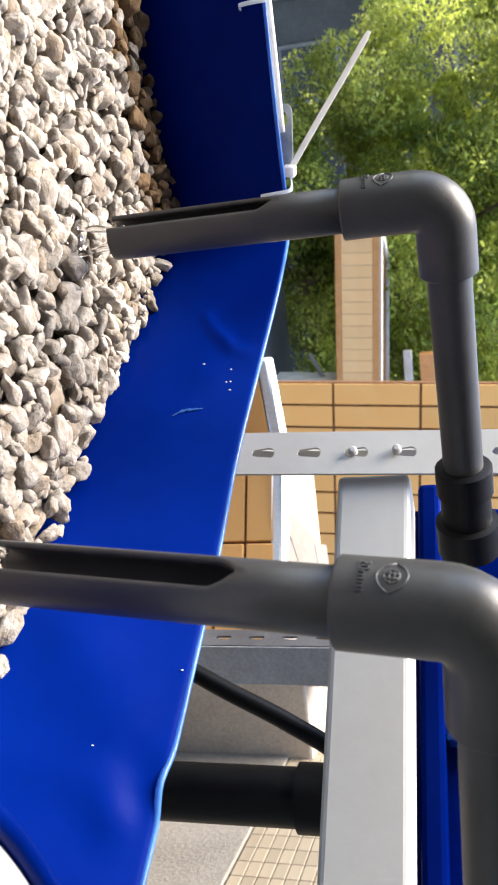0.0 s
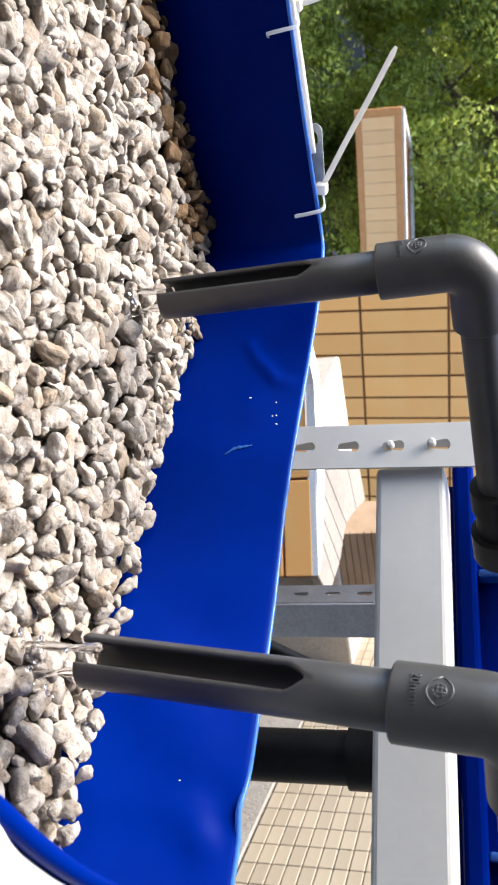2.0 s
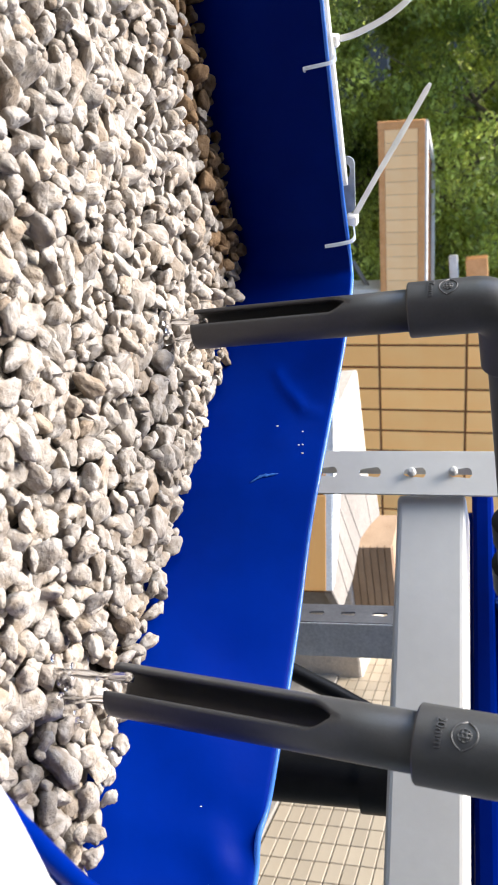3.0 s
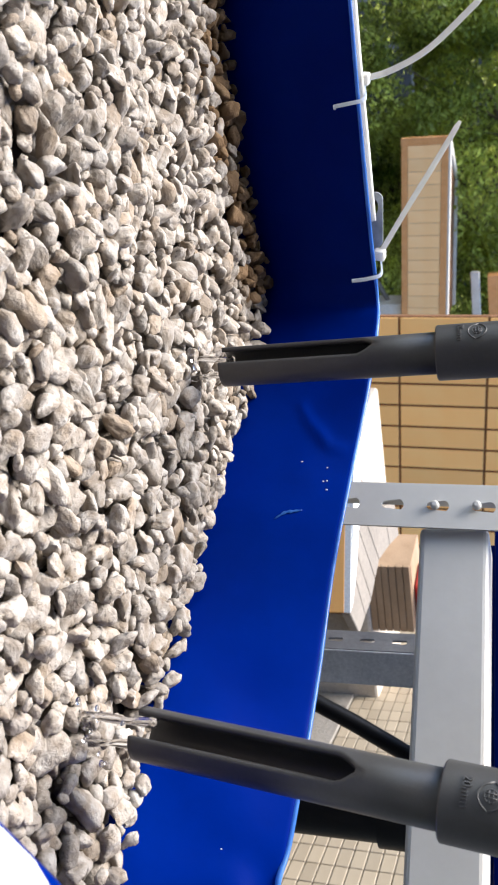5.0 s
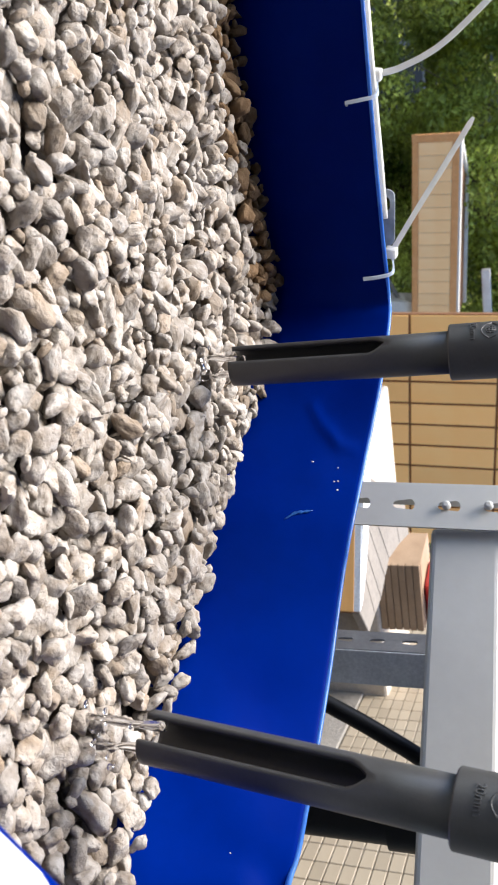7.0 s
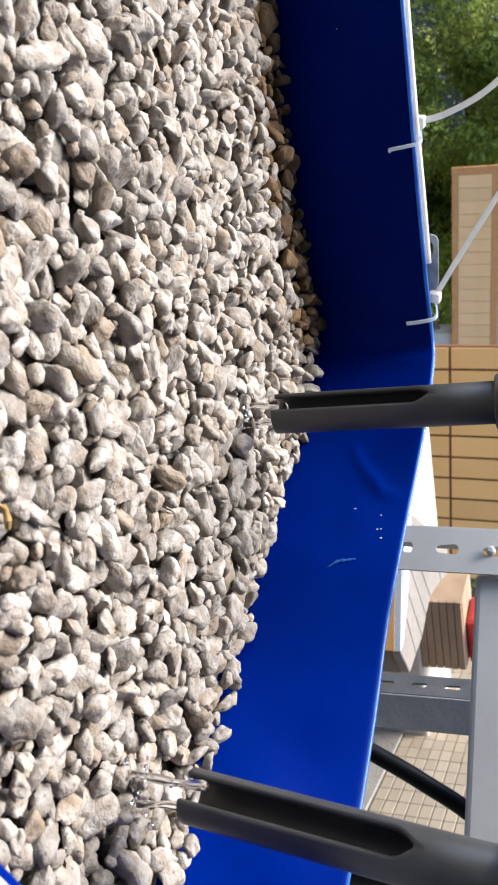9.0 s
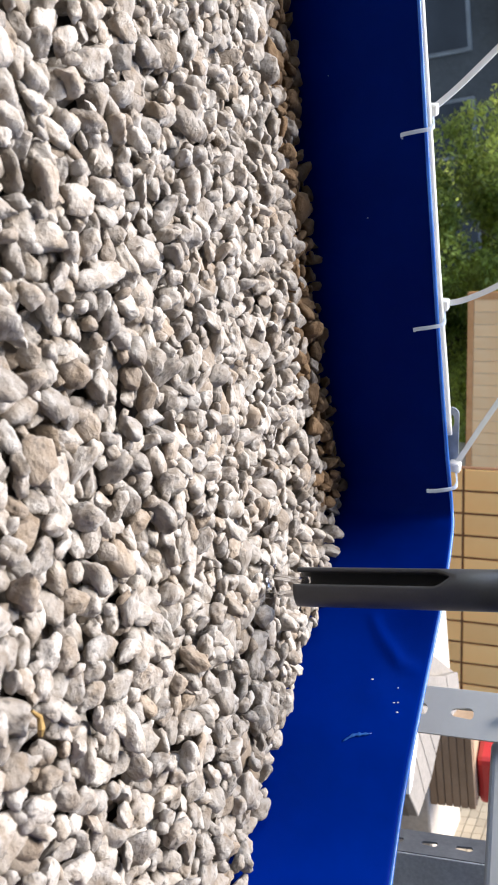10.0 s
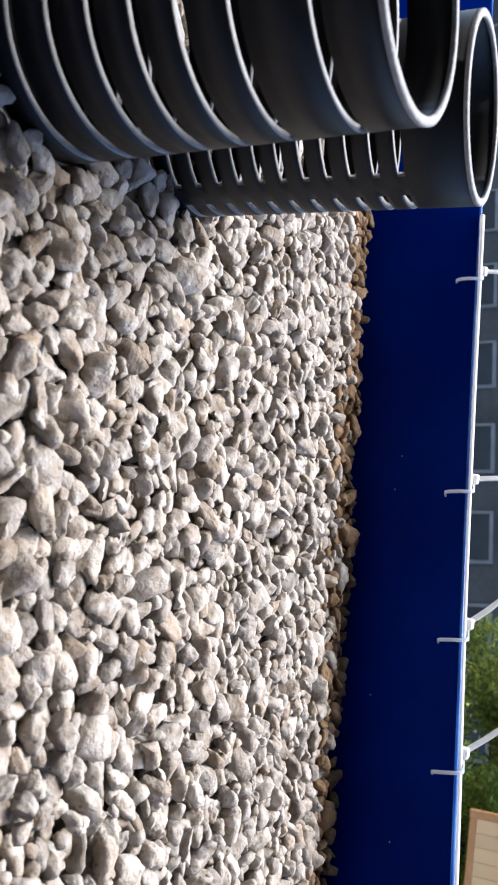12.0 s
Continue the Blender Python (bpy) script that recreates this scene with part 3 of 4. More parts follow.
# ---- water pipes ----
def water_pipe(name, label, tip, bend, run, slot_from, slot_way, mark_way, socket_from=0.0405, radius=0.01):
    """A downpipe with a long slot, an elbow with sockets, a level run to a black fitting."""
    ob = thing(name, label, "pipe", group="water pipes over the gravel")
    tip, bend, run = Vector(tip), Vector(bend), Vector(run)
    up, out = (bend - tip).normalized(), (run - bend).normalized()
    face = Vector(slot_way)
    face = (face - up * face.dot(up)).normalized()
    side = up.cross(face)
    length = (bend - tip).length - 0.019
    # downpipe: an open shell with the slot left out
    bm = bmesh.new()
    wide = 31.0
    stations = sorted([0.0, 0.002] + [(slot_from - 0.007) * k / 8 for k in range(1, 9)]) + [slot_from - 0.005, slot_from - 0.003, slot_from - 0.0012, slot_from, slot_from + 0.004, length]
    rings = []
    for s in stations:
        gap = wide if s < slot_from - 0.006 else {-5: 26.0, -3: 19.0, -1: 10.0}.get(math.ceil((s - slot_from) * 1000 - 0.01), 5.0)
        at = [gap + (360 - 2 * gap) * k / 34 for k in range(35)]
        rings.append([bm.verts.new(tip + up * s + radius * (math.cos(radians(a)) * face + math.sin(radians(a)) * side)) for a in at])
    for i, (a, b) in enumerate(zip(rings, rings[1:])):
        for k in range(34):
            bm.faces.new((a[k], a[k + 1], b[k + 1], b[k]))
        if stations[i] >= slot_from - 1e-6:
            bm.faces.new((a[34], a[0], b[0], b[34]))
    down = part("downpipe", bm, PIPE, ob, "grey pipe with a sawn slot", smooth=True)
    thick = down.modifiers.new("thick", "SOLIDIFY")
    thick.thickness, thick.offset = 0.0022, -1
    # elbow
    def arc(r0, r1, turn_r):
        pts = [bend - up * r0]
        for k in range(9):
            a = math.pi / 2 * k / 8
            c = bend - up * turn_r + out * turn_r
            pts.append(c + turn_r * (math.sin(a) * up - math.cos(a) * out))
        return pts + [bend + out * r1]
    r = radius * 1.31
    curve = arc(socket_from, 0.034, 0.013)
    bm = sweep([curve[0], curve[0] + up * 0.0006, *curve[1:-1], curve[-1] - out * 0.0006, curve[-1]], [r - 0.0006, *[r] * 11, r - 0.0006], 28)
    elbow = part("elbow", bm, PIPE, ob, "moulded grey elbow fitting", smooth=True)
    elbow.data.set_sharp_from_angle(angle=radians(40))
    # run and fitting
    end = run
    part("run", sweep([bend + out * 0.03, end], radius, 24), PIPE, ob, smooth=True).data.set_sharp_from_angle(angle=radians(40))
    c = end
    part("fitting", sweep([c - out * 0.004, c - out * 0.004 + out * 0.001, c + out * 0.012, c + out * 0.0122, c + out * 0.03, c + out * 0.031, c + out * 0.05], [0.0125, 0.0145, 0.0145, 0.013, 0.013, 0.0165, 0.0165], 20), RUBBER, ob, "black compression fitting", smooth=True).data.set_sharp_from_angle(angle=radians(30))
    # size mark and maker's sign in raised plastic
    view = Vector(mark_way)
    view = (view - up * view.dot(up)).normalized()
    across = up.cross(view).normalized()
    frame_m = Matrix((across, up, view)).transposed().to_4x4()
    text = bpy.data.curves.new("size_mark", "FONT")
    text.body, text.size, text.extrude, text.align_x = "20mm", 0.0043, 0.0005, "CENTER"
    flat = new("size_mark", text)
    flat.matrix_world = Matrix.Translation(bend - up * 0.036 + view * (r - 0.0006)) @ frame_m
    dg = bpy.context.evaluated_depsgraph_get()
    letters = bpy.data.meshes.new_from_object(flat.evaluated_get(dg))
    bpy.data.objects.remove(flat)
    for v in letters.vertices:
        a = v.co.x / r
        v.co = Vector((r * math.sin(a), v.co.y, r * math.cos(a) - r + v.co.z))
    letters.materials.clear()
    letters.materials.append(MARK)
    raised = new("size_mark", letters)
    raised.matrix_world = Matrix.Translation(bend - up * 0.0335 + view * (r + 0.0001)) @ frame_m
    raised.parent = ob
    bm = bmesh.new()

    def wrap(u, v):
        a = u / r
        return bend - up * 0.0245 + up * v + (r + 0.0001) * (math.cos(a) * view + math.sin(a) * across)
    # an eye of two bowed strokes round a barred disc
    for side in (-1, 1):
        sweep([wrap(side * (-0.0047 + 0.0012 * k), side * (0.0009 + 0.0032 * math.sin(math.pi * min(k / 7.6, 1.0)) ** 0.8 - (0.0013 if k == 8 else 0.0))) for k in range(9)], 0.00032, 6, bm)
        for bar in (-0.0007, 0.0007):
            if side > 0:
                sweep([wrap(bar, -0.0021), wrap(bar, 0.0021)], 0.00026, 6, bm)
            else:
                sweep([wrap(-0.0021, bar), wrap(0, bar), wrap(0.0021, bar)], 0.00026, 6, bm)
    sweep([wrap(0.0021 * math.cos(2 * math.pi * k / 20), 0.0021 * math.sin(2 * math.pi * k / 20)) for k in range(21)], 0.00026, 6, bm)
    part("raised_sign", bm, MARK, ob, smooth=True)
    return ob


water_pipe("water_pipe", "slotted grey plastic water pipe with elbow, pouring onto the gravel", (0.1069, -0.2922, 0.0257), (0.1131, -0.309, 0.1787), (0.313, -0.296, 0.1757), 0.0855, (-0.78, -0.36, 0), (-0.9, -0.46, 0.1))
water_pipe("water_pipe", "slotted grey plastic water pipe with elbow beside the dented rim", (0.0162, -0.1265, 0.0195), (0.0146, -0.124, 0.1695), (0.152, -0.086, 0.172), 0.077, (-0.75, -0.4, 0), (-0.88, -0.46, 0.1), socket_from=0.0435)


def water_stream(top, foot, spread, label):
    ob = thing("water_stream", label, "water", group="water under the pipes")
    rng = random.Random(int(top[0] * 1e4))
    for side in (-1, 1):
        bm = bmesh.new()
        a, b = Vector(top) + Vector((spread * side, 0, 0)), Vector(foot) + Vector((spread * 1.3 * side, 0, 0))
        sway = rng.uniform(0, 6)
        pts = [a.lerp(b, k / 14) + Vector((math.sin(sway + k * 0.5), math.cos(sway + k * 0.4), 0)) * 0.0007 for k in range(15)]
        part("trickle", sweep(pts, [(0.0018 - 0.0006 * k / 14) * (1 + 0.2 * math.sin(sway + k * 1.1)) for k in range(15)], 14, bm), WATER, ob, smooth=True)
    bm = bmesh.new()
    for _ in range(30):
        p = Vector(foot) + Vector((rng.gauss(0, spread * 1.3), rng.gauss(0, 0.007), abs(rng.gauss(0.005, 0.007))))
        size = rng.uniform(0.0003, 0.0009)
        bmesh.ops.create_icosphere(bm, subdivisions=2, radius=1, matrix=Matrix.Translation(p) @ Matrix.Diagonal((size * rng.uniform(1, 2), size * rng.uniform(1, 2), size * rng.uniform(0.6, 1.2), 1)))
    tagged(part("splash", bm, WATER, ob, smooth=True), "splashing droplets", kind="stuff")
    return ob


water_stream((0.1055, -0.2935, 0.034), (0.104, -0.296, -0.004), 0.0055, "clear water running from the slotted pipe onto stones")
water_stream((0.016, -0.127, 0.026), (0.016, -0.128, -0.004), 0.004, "clear water trickling from the pipe beside the wall")


# ---- cable ties ----
def cable_tie(x, y, z, tail, label):
    """A nylon tie through a hole in the rim: loop inside, head on the edge, long tail."""
    ob = thing("cable_tie", label, "cable tie", group="cable ties along the rim")
    hole = Vector((x, y - 0.003, z - 0.0125))
    head = Vector((x - 0.012, y + 0.009, z + 0.003))
    loop = [hole + Vector((0.0015, 0.004, -0.001)), hole + Vector((0.0005, -0.001, 0)), (x, y - 0.0042, z - 0.004), (x - 0.001, y, z + 0.004), (x - 0.006, y + 0.007, z + 0.004), head]
    # the loop's bluish colour holds the shade inside the tub
    part("loop", ribbon(smooth_line(loop, 5), (1, 0, 0), 0.0022, 0.001), SHADED_NYLON, ob, "bluish loop, shade inside the tub put into its colour")
    part("head", solid((0.0068, 0.006, 0.0075), Matrix.Translation(head) @ pose(0, 0, 0, 12, 8, 20), 0.0012), NYLON, ob)
    part("tail", ribbon(smooth_line([head, *[head + Vector(t) for t in tail]], 8), (0.6, 0, 0.8), 0.0034, 0.0014), NYLON, ob)
    return ob


cable_tie(0.006, 0.014, 0.0752, [(-0.024, 0.006, 0.017), (-0.047, 0.011, 0.034), (-0.072, 0.016, 0.052)], "white nylon cable tie with straight upright tail on the rim")
cable_tie(-0.0972, 0.008, 0.0754, [(-0.002, 0.004, 0.015), (-0.011, 0.008, 0.038), (-0.033, 0.014, 0.068)], "white nylon cable tie with curved tail on the rim")
cable_tie(-0.209, 0.007, 0.0764, [(-0.01, 0.006, 0.014), (-0.023, 0.012, 0.03), (-0.04, 0.02, 0.05)], "white nylon cable tie with slanting tail on the rim")
cable_tie(-0.287, 0.009, 0.077, [(-0.011, 0.006, 0.013), (-0.025, 0.012, 0.028), (-0.044, 0.02, 0.05)], "white nylon cable tie with slanting tail on the rim")
cable_tie(-0.384, 0.014, 0.0776, [(-0.002, 0.006, 0.014), (-0.004, 0.014, 0.03), (-0.008, 0.02, 0.055)], "white nylon cable tie with short upright tail on the rim")
cable_tie(-0.544, 0.021, 0.0794, [(-0.001, 0.006, 0.014), (-0.002, 0.014, 0.03), (-0.006, 0.02, 0.055)], "white nylon cable tie with short upright tail on the rim")
cord = [(-0.6, 0.0255, 0.0825), (-0.45, 0.0185, 0.08), (-0.3, 0.012, 0.0785), (-0.2, 0.011, 0.0782), (-0.12, 0.012, 0.0775), (-0.07, 0.0145, 0.0775), (-0.028, 0.0175, 0.077)]
tagged(part("edge_cord", sweep(smooth_line(cord, 6), 0.0018, 10), NYLON, smooth=True), "white plastic cord tied along the top of the rim", "cord")
bm = bmesh.new()
rings = []
for y in (-0.001, 0.001):
    outline = [(0.0125 * (1 if math.cos(a) > 0 else -1) + 0.0048 * math.cos(a), 0.0048 * math.sin(a)) for a in [2 * math.pi * (k + 0.5) / 24 for k in range(24)]]
    eyelet = [(-0.0085 + 0.0042 * math.cos(a), 0.002 * math.sin(a)) for a in [2 * math.pi * (k + 0.5) / 24 for k in range(24)]]
    rings.append([[bm.verts.new((u, y, v)) for u, v in some] for some in (outline, eyelet)])
for k in range(24):
    n = (k + 1) % 24
    for (o, e) in rings:
        bm.faces.new((o[k], o[n], e[n], e[k]))
    for q in (0, 1):
        bm.faces.new((rings[0][q][k], rings[0][q][n], rings[1][q][n], rings[1][q][k]))
bm.transform(pose(-0.027, 0.025, 0.077, 0, 5, 3))
tagged(part("rim_clip", bm, FROST), "clear plastic clip with an eyelet behind the rim", "clip")


# ---- metal rack ----
def strip_with_slots(length, width, pitch):
    """A perforated steel flange in its own xz plane, slots through it, foot at z = 0."""
    bm = bmesh.new()
    z = 0.0
    sw, sl = 0.0035, 0.008
    while z < length - 1e-6:
        cz = z + pitch / 2
        outer = [bm.verts.new(p) for p in ((-width / 2, 0, z), (width / 2, 0, z), (width / 2, 0, z + pitch), (-width / 2, 0, z + pitch))]
        hole = []
        for k in range(12):
            a = 2 * math.pi * (k + 0.5) / 12 - math.pi * 3 / 4
            ex = sl - sw
            hole.append(bm.verts.new((sw * math.cos(a) * (1.25 if math.sin(a) > 0 else 0.85), 0, cz + sw * math.sin(a) + (ex if math.sin(a) > 0 else -ex))))
        for k in range(12):
            q = int(k // 3)
            if k % 3 == 2:
                bm.faces.new((outer[q], outer[(q + 1) % 4], hole[(k + 1) % 12], hole[k]))
            else:
                bm.faces.new((outer[q], hole[(k + 1) % 12], hole[k]))
        z += pitch
    bmesh.ops.remove_doubles(bm, verts=bm.verts, dist=1e-5)
    return bm


def slotted_angle(x, y, foot, top, turn, mat, label, width=0.034, side=-1, lean=0.0, plain=None):
    ob = thing("slotted_angle_post", label, "rack post", group="rack posts")
    ob.matrix_world = pose(x + lean * (foot - 0.1), y, foot, 0, math.degrees(lean), 0) @ pose(0, 0, 0, 0, 0, turn)
    for name, m in (("front_flange", pose(0, 0, 0)), ("side_flange", pose(side * width / 2, width / 2, 0, 0, 0, 90))):
        if plain and name == "front_flange":
            p = part(name, solid((width, 0.002, top - foot), pose(0, 0, (top - foot) / 2), 0.0006), plain, ob, "plain flange, its light put into a paler colour")
            p.matrix_basis = m
            continue
        p = part(name, strip_with_slots(top - foot, width, 0.032), mat, ob)
        p.matrix_basis = m
        thick = p.modifiers.new("thick", "SOLIDIFY")
        thick.thickness, thick.offset = 0.002, 0
    return ob


TUBE_A, TUBE_WAY = Vector((0.19, 0.0325, 0.113)), Vector((0.613, -0.79, 0)).normalized()
turn = math.degrees(math.atan2(TUBE_WAY.y, TUBE_WAY.x))
slotted_angle(0.179, 0.038, GROUND + 0.0107, 0.5, turn, STEEL, "white painted slotted angle steel rack post", lean=0.035)
rail = thing("rack_rail", "white painted square steel tube bolted to the rack post", "rack rail")
bm = solid((0.62, 0.048, 0.048), Matrix.Translation(TUBE_A + TUBE_WAY * 0.312 + Vector((0.79, 0.613, 0)) * 0.025) @ pose(0, 0, 0, 0, 0, turn), 0.004, 3)
part("tube", bm, STEEL, rail)
for dz in (-0.013, 0.016):
    c = Vector((0.179, 0.038, 0.113 + dz)) - Vector((0.79, 0.613, 0)) * 0.001
    n = Vector((0.79, 0.613, 0))
    part("bolt", sweep([c - n * 0.004, c - n * 0.0032, c], [0.0016, 0.0029, 0.0033], 12), STEEL, rail, "white painted bolt head")
slotted_angle(0.421, 0.165, GROUND + 0.01, 0.2, -7, SHADED_GALV, "grey galvanised slotted angle steel post in shade", width=0.037, plain=LIT_ZINC)

# ---- drain pipe and hose ----
drain = thing("drain_pipe", "black plastic drain pipe with flange under the rack rail", "pipe")
part("tube", sweep([(0.391, -0.045, GROUND), (0.391, -0.045, 0.12)], 0.0195, 28), RUBBER, drain, smooth=True).data.set_sharp_from_angle(angle=radians(40))
part("flange", sweep([(0.391, -0.045, 0.056), (0.391, -0.045, 0.124)], 0.0228, 28), RUBBER, drain, smooth=True).data.set_sharp_from_angle(angle=radians(40))
hose = smooth_line([(0.362, 0.1, -0.1), (0.386, 0.075, -0.03), (0.41, 0.065, 0.025), (0.444, 0.06, 0.075), (0.5, 0.05, 0.11)], 8)
tagged(part("hose", sweep(hose, 0.0075, 16), RUBBER, smooth=True), "black rubber hose rising behind the rack rail", "hose")


# ---- second blue tub on the rail ----
def second_tub():
    ob = thing("blue_tub", "ribbed dark blue plastic tub behind the white rack rail", "tub")
    n = Vector((0.79, 0.613, 0))
    m = Matrix.Translation(TUBE_A + TUBE_WAY * 0.335 + n * 0.1) @ pose(0, 0, 0, 0, 0, turn)
    part("side", solid((0.72, 0.012, 0.3), m @ pose(0, 0, 0.165), 0.004), BLUE, ob)
    part("lip", solid((0.74, 0.03, 0.016), m @ pose(0, -0.012, 0.032), 0.004), BLUE, ob)
    # Ribs get the pale blue in place of light along their edges.
    for k in range(7):
        part("rib", solid((0.006, 0.018, 0.26), m @ pose(-0.28 + 0.095 * k, -0.014, 0.17), 0.002), SCUFF_AND_LIT, ob, "rib in a lighter blue for the light it catches")
    part("far_side", solid((0.64, 0.012, 0.3), m @ pose(0, 0.35, 0.165), 0.004), BLUE, ob)
    part("floor", solid((0.64, 0.34, 0.01), m @ pose(0, 0.175, 0.03), 0.003), BLUE, ob)
    return ob



second_tub()
n = Vector((0.79, 0.613, 0))
ends = [TUBE_A + TUBE_WAY * d + n * 0.41 for d in (0.1, 0.57)]
stand("tub_stand", "white steel rear stand under the ribbed blue tub", "stand", [], 0.1378, [(ends[0][:2], ends[1][:2]), ((ends[0] + n * 0.021)[:2], (ends[0] + n * 0.38)[:2]), ((ends[1] + n * 0.021)[:2], (ends[1] + n * 0.3)[:2])])


# ---- garden walls ----
def prism(ring, z0, z1, bevel=0.0):
    """An upright block over a plan of corners."""
    bm = bmesh.new()
    low, high = [[bm.verts.new((x, y, z)) for x, y in ring] for z in (z0, z1)]
    bm.faces.new(low)
    bm.faces.new(high)
    for k in range(len(ring)):
        n = (k + 1) % len(ring)
        bm.faces.new((low[k], low[n], high[n], high[k]))
    if bevel:
        bmesh.ops.bevel(bm, geom=list(bm.edges), offset=bevel, segments=1, affect="EDGES")
    return bm


def tiled_wall(name, label, m, nx, nz, tile, gap, depth, mats, thick=0.16, extra_below=0.6, bed=None):
    """A wall with single tiles, each a piece of its own, on a grout bed; m puts its lower front corner, x along it."""
    ob = thing(name, label, "wall", kind="structure")
    ob.matrix_world = m
    w, h = nx * tile[0], nz * tile[1]
    part("core", solid((w, thick, h + extra_below), pose(w / 2, thick / 2 + depth * 0.55, (h - extra_below) / 2)), bed or GROUT, ob)
    me = mesh_of(solid((tile[0] - gap, depth, tile[1] - gap), Matrix(), 0.0015, 1), mats[0], "tile")
    for i in range(nx):
        for k in range(nz):
            t = new("tile", me)
            t.parent = ob
            t.matrix_basis = pose((i + 0.5) * tile[0], depth * 0.5 + random.uniform(-0.0006, 0.0006), (k + 0.5) * tile[1], random.uniform(-0.3, 0.3), 0, random.uniform(-0.3, 0.3))
    return ob, w, h


tall, w, h = tiled_wall("wall_tiled", "tan tiled garden wall with brown grout joints", pose(0.81, 3.2, -0.388 - 0.382 * 2, 0, 4, 0), 11, 5, (0.1035, 0.382), 0.011, 0.015, [TILE], thick=0.03)
beam, w, h = tiled_wall("wall_beam", "raised pale tiled parapet framed with terracotta trim", pose(0.36, 6.0, -0.655, 0, 4.2, 0), 15, 1, (0.09, 0.235), 0.0028, 0.014, [CREAM], thick=0.03, extra_below=0.0, bed=PLASTER)
part("trim", solid((0.055, 0.05, 0.33), pose(-0.027, 0.022, 0.117), 0.004), TRIM, beam)
part("trim", solid((1.35, 0.05, 0.05), pose(0.675, 0.022, 0.26), 0.004), TRIM, beam)
part("trim", solid((1.35, 0.05, 0.045), pose(0.675, 0.022, -0.023), 0.004), TRIM, beam)
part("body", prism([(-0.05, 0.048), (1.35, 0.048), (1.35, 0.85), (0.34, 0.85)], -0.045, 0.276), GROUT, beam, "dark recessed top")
part("coping", prism([(-0.055, 0.0), (1.35, 0.0), (1.35, 0.1), (0.03, 0.1)], 0.286, 0.3), PLASTER, beam, "pale coping edge")
part("coping", prism([(-0.045, 0.1), (0.03, 0.1), (0.36, 0.85), (0.3, 0.85)], 0.277, 0.296), PLASTER, beam, "pale coping edge")
part("coping", prism([(0.34, 0.78), (1.35, 0.78), (1.35, 0.85), (0.37, 0.85)], 0.277, 0.3), PLASTER, beam, "pale coping edge")
part("pier", solid((0.16, 0.3, 0.8), pose(1.24, 0.2, -0.44)), PLASTER, beam)
brace = sweep([(1.68, 6.2, -0.833), (1.31, 6.2, -1.009)], 0.018, 10)
tagged(part("brace_bar", brace, FRAME), "grey steel brace bar beside the tiled parapet", "bar")
tagged(part("garden_rail", solid((1.0, 0.06, 0.07), pose(1.92, 6.6, -0.27), 0.008), PLASTER), "pale grey horizontal rail in front of the trees", "rail")
tagged(part("wall_terracotta", solid((1.0, 0.12, 0.17), pose(1.96, 6.64, -0.09), 0.006), TRIM), "terracotta wall top in front of the trees", "wall", kind="structure")

way = Vector((-0.85, 0.52, 0)).normalized()
turn2 = math.degrees(math.atan2(-way.y, -way.x))
start = Vector((0.655, 0.6, 0)) + way * 0.45
plant, w, h = tiled_wall("wall_planter", "low tan tiled planter wall with sunlit top", pose(start.x + 0.14 * -way.x, start.y + 0.14 * -way.y, -0.358, 0, 0, turn2), 2, 5, (0.155, 0.048), 0.004, 0.012, [TILE], thick=0.03, extra_below=0.9)
# the rest of the planter, in the same wall's own plan
part("body", prism([(0.0, 0.038), (0.31, 0.038), (0.345, 0.08), (0.295, 0.185), (0.225, 0.26), (0.165, 0.5), (0.1, 0.5), (0.08, 0.13), (0.06, 0.045), (-0.02, 0.036), (-0.11, -0.07), (-0.1, -0.1), (0.0, 0.004)], -0.9, 0.232), SLAB, plant)
# White shape is the sunlit part of the top, sunlight put into colour.
part("coping", prism([(0.0, 0.0), (0.31, 0.0), (0.25, 0.026), (0.13, 0.064), (-0.025, 0.04), (-0.12, -0.07), (-0.1, -0.112)], 0.234, 0.25, 0.003), BOARD_AND_SUN, plant, "sunlit part of the top, its sunlight painted white")
part("tile", prism([(-0.108, -0.124), (-0.102, -0.118), (-0.008, -0.006), (-0.004, -0.014)], 0.0, 0.232), TILE, plant)
edges = [((0.31, 0.0), (0.345, 0.078)), ((0.25, 0.03), (0.318, 0.13)), ((0.212, 0.042), (0.292, 0.185)), ((0.172, 0.056), (0.256, 0.222)), ((0.132, 0.07), (0.222, 0.262)), ((0.116, 0.3), (0.19, 0.38)), ((0.1, 0.44), (0.165, 0.5))]
for (a, b), (c, d) in zip(edges, edges[1:]):
    ring = [Vector(a), Vector(b), Vector(d), Vector(c)]
    mid = sum(ring, Vector((0, 0))) / 4
    part("paving_slab", prism([mid + (q - mid) * 0.965 for q in ring], 0.232, 0.247, 0.0015), SLAB, plant, "dull cream slab")

tagged(part("wall_beige", solid((0.9, 0.4, 1.06), pose(1.12, 1.52, GROUND + 0.53), 0.008), DULL), "dull cream rendered podium beside the planter wall", "wall", kind="structure")
# Brown block for a shaded part of the mosaic, shade put into its colour.
crate = thing("shaded_mosaic", "brown block standing in for a shaded part of the mosaic", "crate")
for k in range(6):
    part("slat", solid((0.19, 0.012, 0.0165), pose(1.1, 1.335, -0.2305 + 0.018 * k), 0.0015), MOSAIC_SHADE, crate)
part("body", solid((0.186, 0.16, 0.11), pose(1.1, 1.421, -0.185), 0.002), MOSAIC_SHADE, crate)
tagged(part("red_bin", solid((0.13, 0.12, 0.11), pose(1.135, 1.42, -0.075, 0, 0, 6), 0.014), RED), "small red plastic box on the brown block", "box")


